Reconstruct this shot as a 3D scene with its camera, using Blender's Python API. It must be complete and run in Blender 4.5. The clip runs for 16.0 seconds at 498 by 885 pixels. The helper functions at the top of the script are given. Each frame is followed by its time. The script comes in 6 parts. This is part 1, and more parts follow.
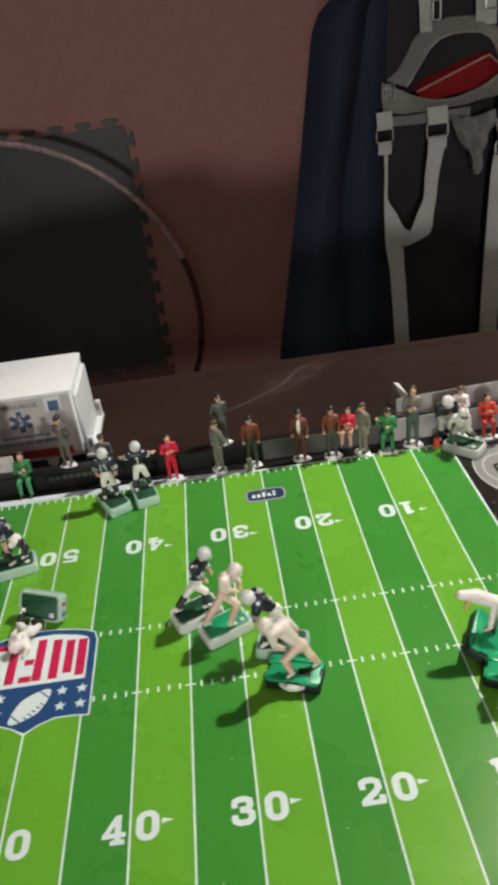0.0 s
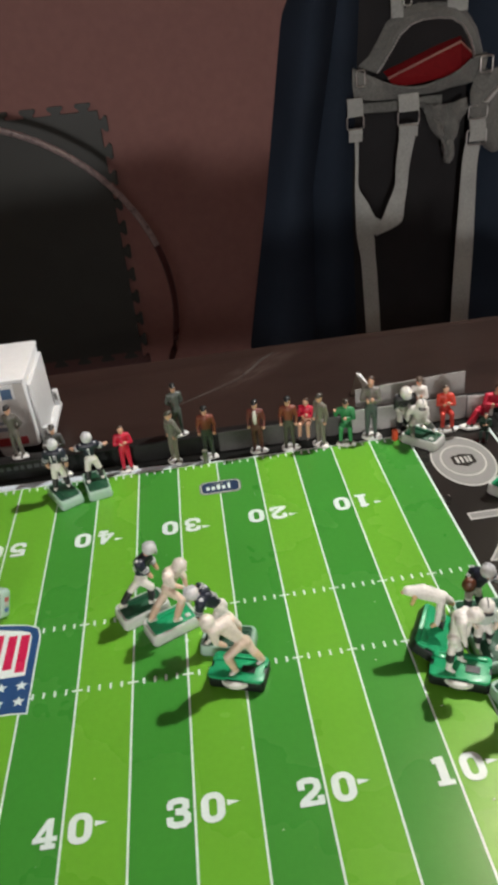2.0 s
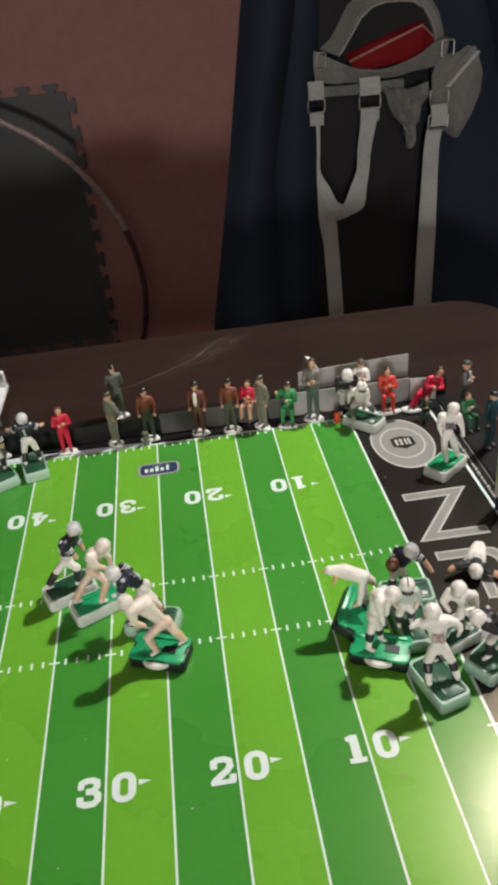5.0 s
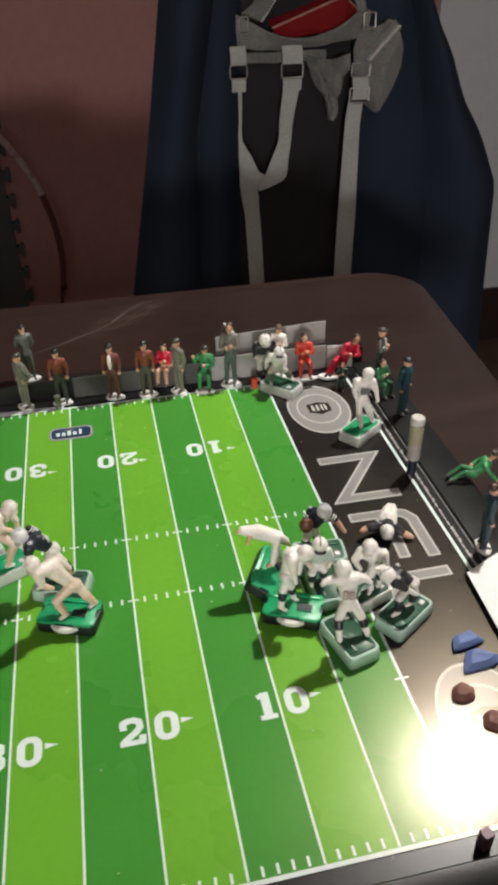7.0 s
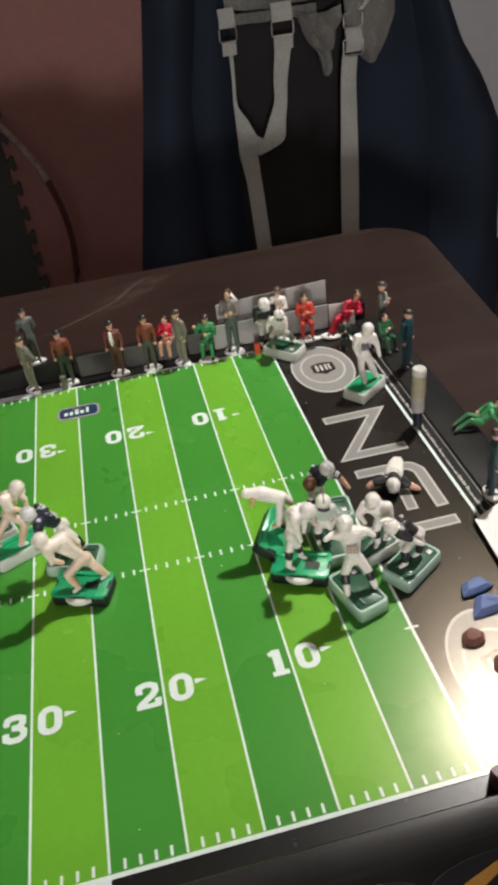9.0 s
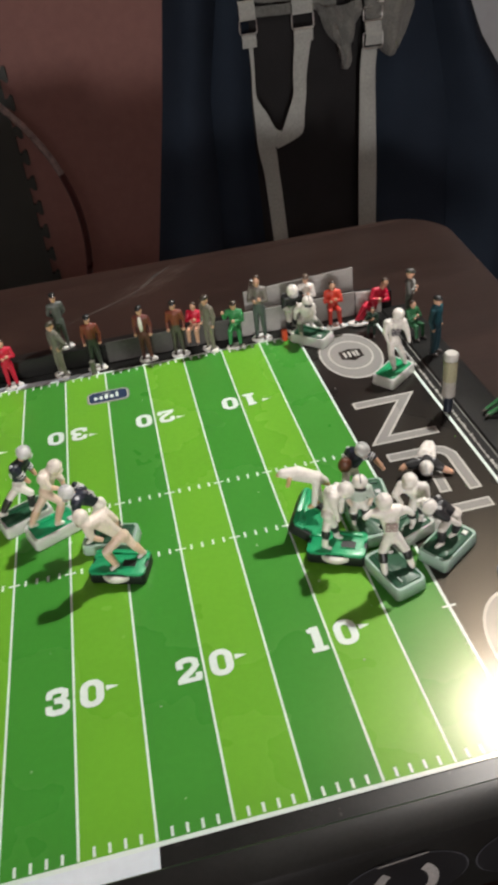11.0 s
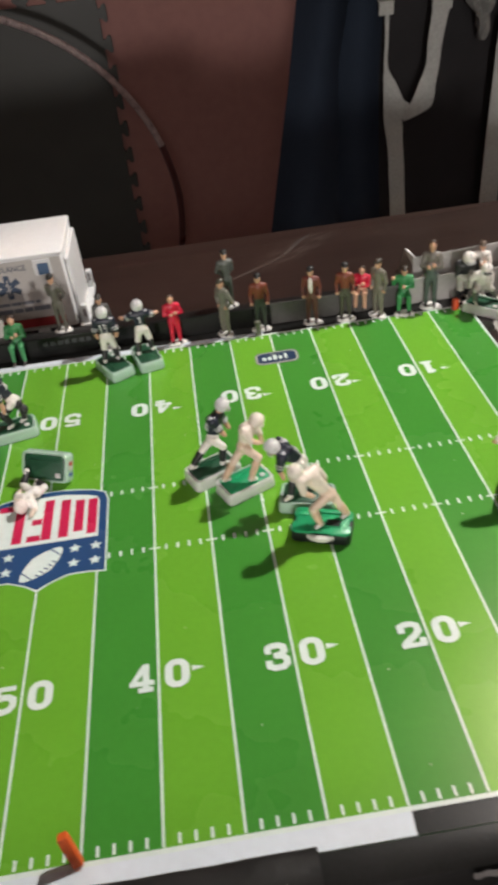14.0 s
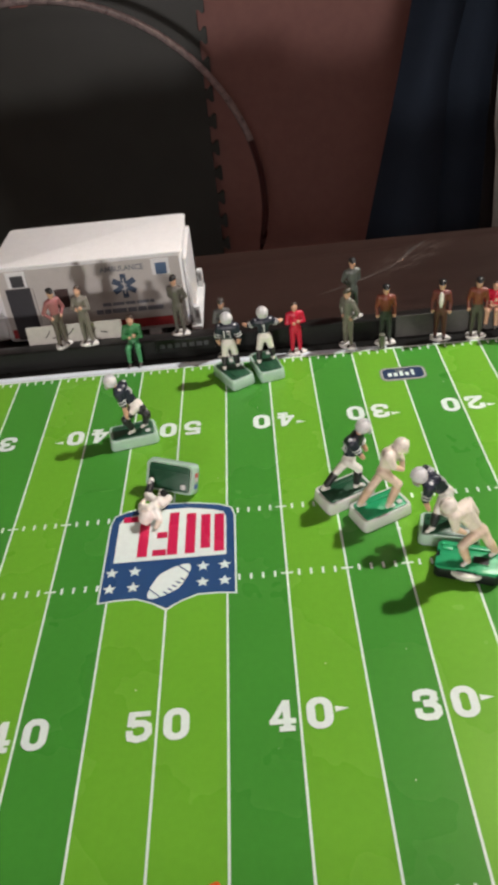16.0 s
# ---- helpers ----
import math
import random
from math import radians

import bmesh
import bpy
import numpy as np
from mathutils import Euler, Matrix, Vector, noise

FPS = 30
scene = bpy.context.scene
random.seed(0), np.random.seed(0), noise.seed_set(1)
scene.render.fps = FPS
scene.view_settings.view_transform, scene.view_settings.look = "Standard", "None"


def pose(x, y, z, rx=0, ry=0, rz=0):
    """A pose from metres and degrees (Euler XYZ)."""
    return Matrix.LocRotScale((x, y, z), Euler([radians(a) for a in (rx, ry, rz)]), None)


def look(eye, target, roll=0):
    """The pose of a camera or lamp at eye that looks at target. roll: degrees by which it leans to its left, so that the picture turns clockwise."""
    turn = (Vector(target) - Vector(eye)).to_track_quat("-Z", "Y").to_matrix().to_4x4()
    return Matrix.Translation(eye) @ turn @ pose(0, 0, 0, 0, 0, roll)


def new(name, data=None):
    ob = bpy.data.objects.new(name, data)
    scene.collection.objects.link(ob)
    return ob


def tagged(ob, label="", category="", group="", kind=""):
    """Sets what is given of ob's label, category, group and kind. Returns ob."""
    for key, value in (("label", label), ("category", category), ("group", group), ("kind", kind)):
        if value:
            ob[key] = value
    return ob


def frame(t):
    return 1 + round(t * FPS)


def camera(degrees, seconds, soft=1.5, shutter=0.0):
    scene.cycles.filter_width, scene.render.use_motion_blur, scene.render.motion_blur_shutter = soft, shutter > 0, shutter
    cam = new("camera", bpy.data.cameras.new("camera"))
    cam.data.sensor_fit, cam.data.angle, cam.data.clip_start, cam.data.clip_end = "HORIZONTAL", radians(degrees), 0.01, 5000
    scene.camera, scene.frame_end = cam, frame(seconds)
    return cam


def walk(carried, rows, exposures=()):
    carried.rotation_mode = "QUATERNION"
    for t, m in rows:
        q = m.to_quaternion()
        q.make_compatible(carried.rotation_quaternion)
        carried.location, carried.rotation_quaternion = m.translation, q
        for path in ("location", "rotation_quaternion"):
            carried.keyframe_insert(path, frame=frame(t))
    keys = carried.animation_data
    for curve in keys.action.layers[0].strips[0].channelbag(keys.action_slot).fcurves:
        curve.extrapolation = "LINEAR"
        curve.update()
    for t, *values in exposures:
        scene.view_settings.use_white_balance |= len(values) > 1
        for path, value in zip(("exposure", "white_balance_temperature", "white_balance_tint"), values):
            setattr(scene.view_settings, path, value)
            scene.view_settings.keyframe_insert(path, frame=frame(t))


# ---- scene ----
cam = camera(36.87, 16.0, 4.0, 0.5)
ROWS = [
    (0, 0.1539, -0.1609, 0.3748, 59.05, 6.31, -5.16),
    (0.5, 0.1678, -0.1554, 0.3744, 58.84, 6.08, -6.42),
    (1, 0.1717, -0.1556, 0.3755, 59.49, 6.23, -6.8),
    (1.5, 0.1714, -0.1541, 0.3742, 59.07, 5.3, -6.75),
    (2, 0.178, -0.1517, 0.3675, 58.12, 5.44, -6.23),
    (2.5, 0.2, -0.1427, 0.3588, 56.67, 5.41, -8.11),
    (3, 0.2124, -0.1494, 0.3632, 57.04, 5.41, -8.16),
    (3.5, 0.217, -0.1512, 0.3591, 56.52, 5.19, -8.1),
    (4, 0.2129, -0.1561, 0.3581, 57.35, 4.76, -7.25),
    (6.3, 0.2159, -0.1472, 0.3434, 55.14, 4.19, -7.62),
    (6.5, 0.2251, -0.1436, 0.3337, 53.66, 4.41, -9.03),
    (7, 0.2173, -0.1564, 0.3434, 55.27, 0.92, -12.11),
    (7.5, 0.2271, -0.1514, 0.3375, 54.24, 3.16, -11.74),
    (8, 0.2328, -0.1606, 0.3372, 54.66, 4.09, -12.71),
    (8.2, 0.2374, -0.1632, 0.3381, 54.19, 5.14, -12.89),
    (10.3, 0.2302, -0.1666, 0.339, 52.69, 6.1, -12.7),
    (10.5, 0.2285, -0.1695, 0.3346, 53.04, 6.08, -12.78),
    (11, 0.2145, -0.1698, 0.3338, 53.02, 5.75, -12.11),
    (11.5, 0.2022, -0.1696, 0.3285, 52.61, 6.7, -11.18),
    (12, 0.1886, -0.1671, 0.3261, 52.13, 7.01, -9.93),
    (12.5, 0.1696, -0.1672, 0.3209, 51.99, 7.72, -7.67),
    (13, 0.148, -0.1623, 0.3167, 51.05, 6.7, -6.24),
    (13.5, 0.1486, -0.1629, 0.3196, 52.98, 6.85, -7.54),
    (14, 0.1192, -0.152, 0.3211, 52.42, 5.57, -6.97),
    (14.5, 0.0904, -0.1364, 0.3258, 52.91, 4.38, -4.76),
    (15, 0.0854, -0.1322, 0.3266, 52.5, 4.75, -3.76),
    (15.5, 0.0767, -0.127, 0.3267, 52.47, 4.88, -2.69),
    (16, 0.0692, -0.1216, 0.3262, 52.45, 5.24, -1.61),
]
walk(cam, [(t, pose(*p)) for t, *p in ROWS], [(0, 0.75, 6380, 10), (4, 0.75, 6420, 10), (8, 0.76, 6480, 11), (12, 0.81, 6500, 11), (16, 0.86, 6600, 14)])

# ---- light and exposure ----
world = bpy.data.worlds.new("room_air")
scene.world = world
world.use_nodes = True
world.node_tree.nodes["Background"].inputs[0].default_value = (0.80, 0.88, 1.0, 1)
world.node_tree.nodes["Background"].inputs[1].default_value = 0.035

# the bulb of the shaded lamp over the far right end of the table
LAMP = Vector((0.81, 0.61, 1.08))
shade = bpy.data.lights.new("lamp_bulb", "POINT")
shade.shadow_soft_size, shade.energy, shade.color = 0.024, 38.0, (1.0, 0.97, 0.92)
new("lamp_bulb", shade).location = LAMP
# low area light, unseen, added far behind the walker to light the wall
glow = bpy.data.lights.new("low_fill_light", "AREA")
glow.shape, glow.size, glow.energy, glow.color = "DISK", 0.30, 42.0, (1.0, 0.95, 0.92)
new("low_fill_light", glow).matrix_world = look((-0.55, -3.95, 0.40), (0.25, 2.3, 0.15))
# higher area light, also unseen, added to soften the low one's shadows
over = bpy.data.lights.new("high_fill_light", "AREA")
over.shape, over.size, over.energy, over.color = "DISK", 0.80, 15.5, (1.0, 0.95, 0.92)
new("high_fill_light", over).matrix_world = look((-0.30, -3.20, 1.60), (0.25, 2.3, 0.0))

# ---- materials ----
def nodes_of(name):
    m = bpy.data.materials.new(name)
    m.use_nodes = True
    t = m.node_tree
    return m, t, t.nodes["Principled BSDF"]


def surface(name, colour, rough=0.5, vary=0.12, grain=300.0, stain=18.0, bump=0.0, bump_scale=None, metal=0.0, coat=0.0,
            spec=0.5, per_object=0.0, stretch=(1, 1, 1), dark=None, sheen=None):
    """A painted or plain surface: colour that drifts at two scales, uneven roughness, fine relief. Scales are per metre."""
    m, t, b = nodes_of(name)
    n, l = t.nodes, t.links
    co = n.new("ShaderNodeTexCoord")
    mp = n.new("ShaderNodeMapping")
    mp.inputs["Scale"].default_value = stretch
    l.new(co.outputs["Object"], mp.inputs["Vector"])
    fine, wide = n.new("ShaderNodeTexNoise"), n.new("ShaderNodeTexNoise")
    fine.inputs["Scale"].default_value, wide.inputs["Scale"].default_value = grain, stain
    fine.inputs["Detail"].default_value, wide.inputs["Detail"].default_value = 3, 4
    l.new(mp.outputs[0], fine.inputs["Vector"]), l.new(mp.outputs[0], wide.inputs["Vector"])
    mix = n.new("ShaderNodeMath")
    mix.operation = "ADD"
    l.new(fine.outputs["Fac"], mix.inputs[0]), l.new(wide.outputs["Fac"], mix.inputs[1])
    ramp = n.new("ShaderNodeMapRange")
    ramp.inputs["From Min"].default_value, ramp.inputs["From Max"].default_value = 0.6, 1.4
    ramp.inputs["To Min"].default_value, ramp.inputs["To Max"].default_value = 1 - vary, 1 + vary
    l.new(mix.outputs[0], ramp.inputs["Value"])
    value = ramp.outputs[0]
    if per_object:
        info = n.new("ShaderNodeObjectInfo")
        shift = n.new("ShaderNodeMapRange")
        shift.inputs["To Min"].default_value, shift.inputs["To Max"].default_value = 1 - per_object, 1 + per_object
        l.new(info.outputs["Random"], shift.inputs["Value"])
        times = n.new("ShaderNodeMath")
        times.operation = "MULTIPLY"
        l.new(value, times.inputs[0]), l.new(shift.outputs[0], times.inputs[1])
        value = times.outputs[0]
    tint = n.new("ShaderNodeVectorMath")
    tint.operation = "SCALE"
    tint.inputs[0].default_value = colour
    l.new(value, tint.inputs["Scale"])
    out = tint.outputs[0]
    if dark:
        patch = n.new("ShaderNodeTexNoise")
        patch.inputs["Scale"].default_value, patch.inputs["Detail"].default_value = dark[1], 5
        l.new(mp.outputs[0], patch.inputs["Vector"])
        edge = n.new("ShaderNodeMapRange")
        edge.inputs["From Min"].default_value, edge.inputs["From Max"].default_value = dark[2], dark[2] + 0.08
        l.new(patch.outputs["Fac"], edge.inputs["Value"])
        blend = n.new("ShaderNodeMix")
        blend.data_type = "RGBA"
        l.new(edge.outputs[0], blend.inputs["Factor"])
        l.new(out, blend.inputs[6])
        blend.inputs[7].default_value = (*dark[0], 1)
        out = blend.outputs[2]
    l.new(out, b.inputs["Base Color"])
    uneven = n.new("ShaderNodeMapRange")
    uneven.inputs["To Min"].default_value, uneven.inputs["To Max"].default_value = max(rough - 0.08, 0.02), min(rough + 0.08, 1)
    l.new(wide.outputs["Fac"], uneven.inputs["Value"])
    l.new(uneven.outputs[0], b.inputs["Roughness"])
    b.inputs["Metallic"].default_value = metal
    b.inputs["Specular IOR Level"].default_value = spec
    b.inputs["Coat Weight"].default_value = coat
    b.inputs["Coat Roughness"].default_value = 0.12
    if sheen:
        b.inputs["Specular Tint"].default_value = (*sheen, 1)
    if bump:
        relief = n.new("ShaderNodeBump")
        relief.inputs["Strength"].default_value, relief.inputs["Distance"].default_value = 1.0, bump
        src = fine
        if bump_scale:
            src = n.new("ShaderNodeTexNoise")
            src.inputs["Scale"].default_value, src.inputs["Detail"].default_value = bump_scale, 4
            l.new(mp.outputs[0], src.inputs["Vector"])
        l.new(src.outputs["Fac"], relief.inputs["Height"])
        l.new(relief.outputs[0], b.inputs["Normal"])
    return m


def weave(name, colour, pitch, rough=0.9, depth=0.0004, vary=0.2, creased=0.0):
    """A woven cloth or webbing: two crossing bands of thread as relief, with worn, uneven colour."""
    m = surface(name, colour, rough, vary, 240, 14)
    t = m.node_tree
    n, l, b = t.nodes, t.links, t.nodes["Principled BSDF"]
    co = n.new("ShaderNodeTexCoord")
    hs = []
    for axis in ("X", "Z"):
        w = n.new("ShaderNodeTexWave")
        w.bands_direction = axis
        w.inputs["Scale"].default_value, w.inputs["Distortion"].default_value = 0.314 / pitch, 0.6
        l.new(co.outputs["Object"], w.inputs["Vector"])
        hs.append(w)
    a = n.new("ShaderNodeMath")
    a.operation = "ADD"
    l.new(hs[0].outputs["Fac"], a.inputs[0]), l.new(hs[1].outputs["Fac"], a.inputs[1])
    if creased:
        rumple = n.new("ShaderNodeTexNoise")
        rumple.inputs["Scale"].default_value, rumple.inputs["Detail"].default_value, rumple.inputs["Distortion"].default_value = 38, 5, 1.4
        l.new(co.outputs["Object"], rumple.inputs["Vector"])
        deep = n.new("ShaderNodeMath")
        deep.operation = "MULTIPLY_ADD"
        deep.inputs[1].default_value = creased
        l.new(rumple.outputs["Fac"], deep.inputs[0]), l.new(a.outputs[0], deep.inputs[2])
        a = deep
    relief = n.new("ShaderNodeBump")
    relief.inputs["Strength"].default_value, relief.inputs["Distance"].default_value = 0.7, depth
    l.new(a.outputs[0], relief.inputs["Height"])
    l.new(relief.outputs[0], b.inputs["Normal"])
    b.inputs["Sheen Weight"].default_value = 0.15
    return m


GLOSS = dict(rough=0.28, vary=0.06, grain=260, stain=9, spec=0.30, coat=0.22, sheen=(1.0, 0.83, 0.60))
M_LIGHT = surface("light_green_print", (0.135, 0.40, 0.030), **GLOSS)
M_DARK = surface("dark_green_print", (0.050, 0.265, 0.033), **GLOSS)
M_LINE = surface("white_print", (0.72, 0.82, 0.78), **GLOSS)
M_BLACK = surface("black_print", (0.013, 0.0125, 0.012), **GLOSS)
M_BORDER = surface("black_border", (0.011, 0.011, 0.0105), 0.30, 0.3, 420, 30, spec=0.22, coat=0.06, dark=((0.075, 0.075, 0.070), 170, 0.69))
M_GREY = surface("grey_print", (0.25, 0.25, 0.24), **GLOSS)
M_PALE = surface("pale_grey_print", (0.50, 0.49, 0.46), **GLOSS)
M_BLUE = surface("blue_print", (0.022, 0.072, 0.19), **GLOSS)
M_DEEPBLUE = surface("deep_blue_print", (0.016, 0.040, 0.095), **GLOSS)
M_RED = surface("red_print", (0.56, 0.018, 0.080), **GLOSS)
M_FRAME = surface("black_frame_card", (0.010, 0.010, 0.0095), 0.36, 0.3, 500, 30, 0.00006, spec=0.24, dark=((0.035, 0.034, 0.03), 55, 0.70))
M_TAPE = surface("white_tape", (0.70, 0.77, 0.83), 0.5, 0.06, 200, 30, 0.00005)
M_BLACKTAPE = surface("black_tape", (0.009, 0.009, 0.0085), 0.40, 0.30, 300, 40, 0.0005, 75)
M_TABLE = surface("dark_wood", (0.027, 0.0152, 0.0118), 0.38, 0.30, 60, 6, 0.00006, spec=0.32, stretch=(0.35, 5, 1))


def scuffed(m, centre, turn, reach, colour):
    """A scuffed patch: fine streaks along one direction that thin out from a centre."""
    n, l = m.node_tree.nodes, m.node_tree.links
    base = next(x for x in n if x.type == "BSDF_PRINCIPLED").inputs["Base Color"]
    before = base.links[0].from_socket
    co, mp = n.new("ShaderNodeTexCoord"), n.new("ShaderNodeMapping")
    mp.vector_type = "TEXTURE"
    mp.inputs["Location"].default_value = centre
    mp.inputs["Rotation"].default_value = (0, 0, radians(turn))
    mp.inputs["Scale"].default_value = reach
    l.new(co.outputs["Object"], mp.inputs["Vector"])
    far = n.new("ShaderNodeVectorMath")
    far.operation = "LENGTH"
    l.new(mp.outputs[0], far.inputs[0])
    fade = n.new("ShaderNodeMapRange")
    fade.interpolation_type = "SMOOTHSTEP"
    fade.inputs["From Min"].default_value, fade.inputs["From Max"].default_value = 1.0, 0.1
    l.new(far.outputs["Value"], fade.inputs["Value"])
    streak = n.new("ShaderNodeTexNoise")
    stretch = n.new("ShaderNodeMapping")
    stretch.inputs["Scale"].default_value = (1.6, 4.0, 1.0)
    l.new(mp.outputs[0], stretch.inputs["Vector"])
    streak.inputs["Scale"].default_value, streak.inputs["Detail"].default_value, streak.inputs["Distortion"].default_value = 2.2, 5, 1.2
    l.new(stretch.outputs[0], streak.inputs["Vector"])
    cut = n.new("ShaderNodeMapRange")
    cut.inputs["From Min"].default_value, cut.inputs["From Max"].default_value = 0.46, 0.66
    l.new(streak.outputs["Fac"], cut.inputs["Value"])
    times = n.new("ShaderNodeMath")
    times.operation = "MULTIPLY"
    l.new(fade.outputs[0], times.inputs[0]), l.new(cut.outputs[0], times.inputs[1])
    blend = n.new("ShaderNodeMix")
    blend.data_type = "RGBA"
    l.new(times.outputs[0], blend.inputs["Factor"])
    l.new(before, blend.inputs[6])
    blend.inputs[7].default_value = (*colour, 1)
    l.new(blend.outputs[2], base)


scuffed(M_TABLE, (0.237, 0.655, 0.0), 38, (0.090, 0.028, 1.0), (0.105, 0.078, 0.066))
M_SCRATCH = surface("worn_wood", (0.058, 0.044, 0.037), 0.6, 0.5, 120, 30)
M_WALL = surface("wall_paint", (0.290, 0.141, 0.121), 0.75, 0.10, 40, 1.2, 0.0006, 35)
M_PALEWALL = surface("grey_paint", (0.46, 0.49, 0.51), 0.6, 0.06, 40, 2, 0.0004, 60)
M_ZIP = surface("nickel_teeth", (0.66, 0.66, 0.63), 0.38, 0.1, 400, 30, metal=0.35)
M_FLOOR = surface("floor_boards", (0.10, 0.06, 0.04), 0.5, 0.3, 30, 4, 0.0003, stretch=(1, 6, 1))
M_CEIL = surface("ceiling_paint", (0.5, 0.47, 0.43), 0.8, 0.05, 30, 2)
M_FOAM = surface("black_foam", (0.035, 0.038, 0.032), 0.42, 0.2, 400, 8, 0.00015, 300, spec=0.3)
M_CLOTH = surface("navy_cloth", (0.0180, 0.0260, 0.0400), 0.85, 0.25, 700, 9, 0.0006, 900, spec=0.10)
M_LINING = surface("black_cloth", (0.0240, 0.0232, 0.0240), 0.9, 0.25, 700, 9, 0.0006, 900, spec=0.10)
M_CANVAS = weave("grey_canvas", (0.155, 0.158, 0.144), 0.0016, depth=0.00026, creased=42.0, vary=0.34)
M_WEB = weave("grey_webbing", (0.325, 0.340, 0.318), 0.0024, depth=0.0002)
M_METAL = surface("steel", (0.60, 0.60, 0.58), 0.34, 0.1, 300, 60, metal=1.0)
M_REDBOX = surface("red_lacquer", (0.165, 0.009, 0.011), 0.22, 0.15, 200, 20)
M_GOLD = surface("pale_edge", (0.36, 0.20, 0.16), 0.35, 0.15, 200, 40)
M_CHAIR = surface("dark_chair_wood", (0.03, 0.018, 0.013), 0.45, 0.3, 60, 8)
M_HOOP = surface("glitter_tape", (0.42, 0.35, 0.34), 0.3, 0.75, 420, 60, metal=0.4)
M_HOOPDARK = surface("dark_hoop", (0.080, 0.030, 0.030), 0.3, 0.3, 120, 20)
M_CARD = surface("grey_card", (0.40, 0.39, 0.37), 0.7, 0.1, 300, 40, 0.00005)
M_WCARD = surface("white_card", (0.66, 0.65, 0.62), 0.65, 0.08, 300, 40, 0.00005)
M_DCARD = surface("dark_grey_card", (0.075, 0.073, 0.068), 0.6, 0.2, 300, 40, 0.00005)
M_PAPER = surface("paper", (0.80, 0.79, 0.77), 0.7, 0.05, 200, 30, 0.0001, 120)

PLASTIC = {}


def plastic(colour, rough=0.42, vary=0.16):
    key = (tuple(colour), rough)
    if key not in PLASTIC:
        m = surface("painted_plastic", colour, rough, vary, 700, 130, 0.00022 if vary > 0.08 else 0.00003, 260)
        m.node_tree.nodes["Principled BSDF"].inputs["Subsurface Weight"].default_value = 0.05
        m.node_tree.nodes["Principled BSDF"].inputs["Subsurface Radius"].default_value = (0.002, 0.0015, 0.001)
        PLASTIC[key] = m
    return PLASTIC[key]


def milky(name, colour, rough=0.22, clear=0.45):
    m = surface(name, colour, rough, 0.05, 120, 60, coat=0.4)
    b = m.node_tree.nodes["Principled BSDF"]
    b.inputs["Subsurface Weight"].default_value = 0.3
    b.inputs["Subsurface Radius"].default_value = (0.003, 0.004, 0.003)
    b.inputs["Transmission Weight"].default_value = clear
    b.inputs["Subsurface Scale"].default_value = 1.0
    return m


M_SHELL = milky("milky_green_plastic", (0.58, 0.80, 0.67), 0.20, 0.30)
M_SHELLW = milky("milky_white_plastic", (0.80, 0.83, 0.78), 0.20, 0.22)
M_PLATE = surface("dark_green_plastic", (0.012, 0.075, 0.035), 0.4, 0.2, 600, 120)
M_PLATEB = surface("bright_green_plastic", (0.012, 0.33, 0.13), 0.35, 0.12, 600, 120)
# near-black that paints the shade under the flat plates and in their slots
M_GAP_SHADE = surface("gap_shade", (0.006, 0.010, 0.008), 0.5, 0.2, 600, 120)
M_DIAL = surface("white_dial", (0.66, 0.66, 0.60), 0.45, 0.08, 600, 120)


# ---- mesh tools ----


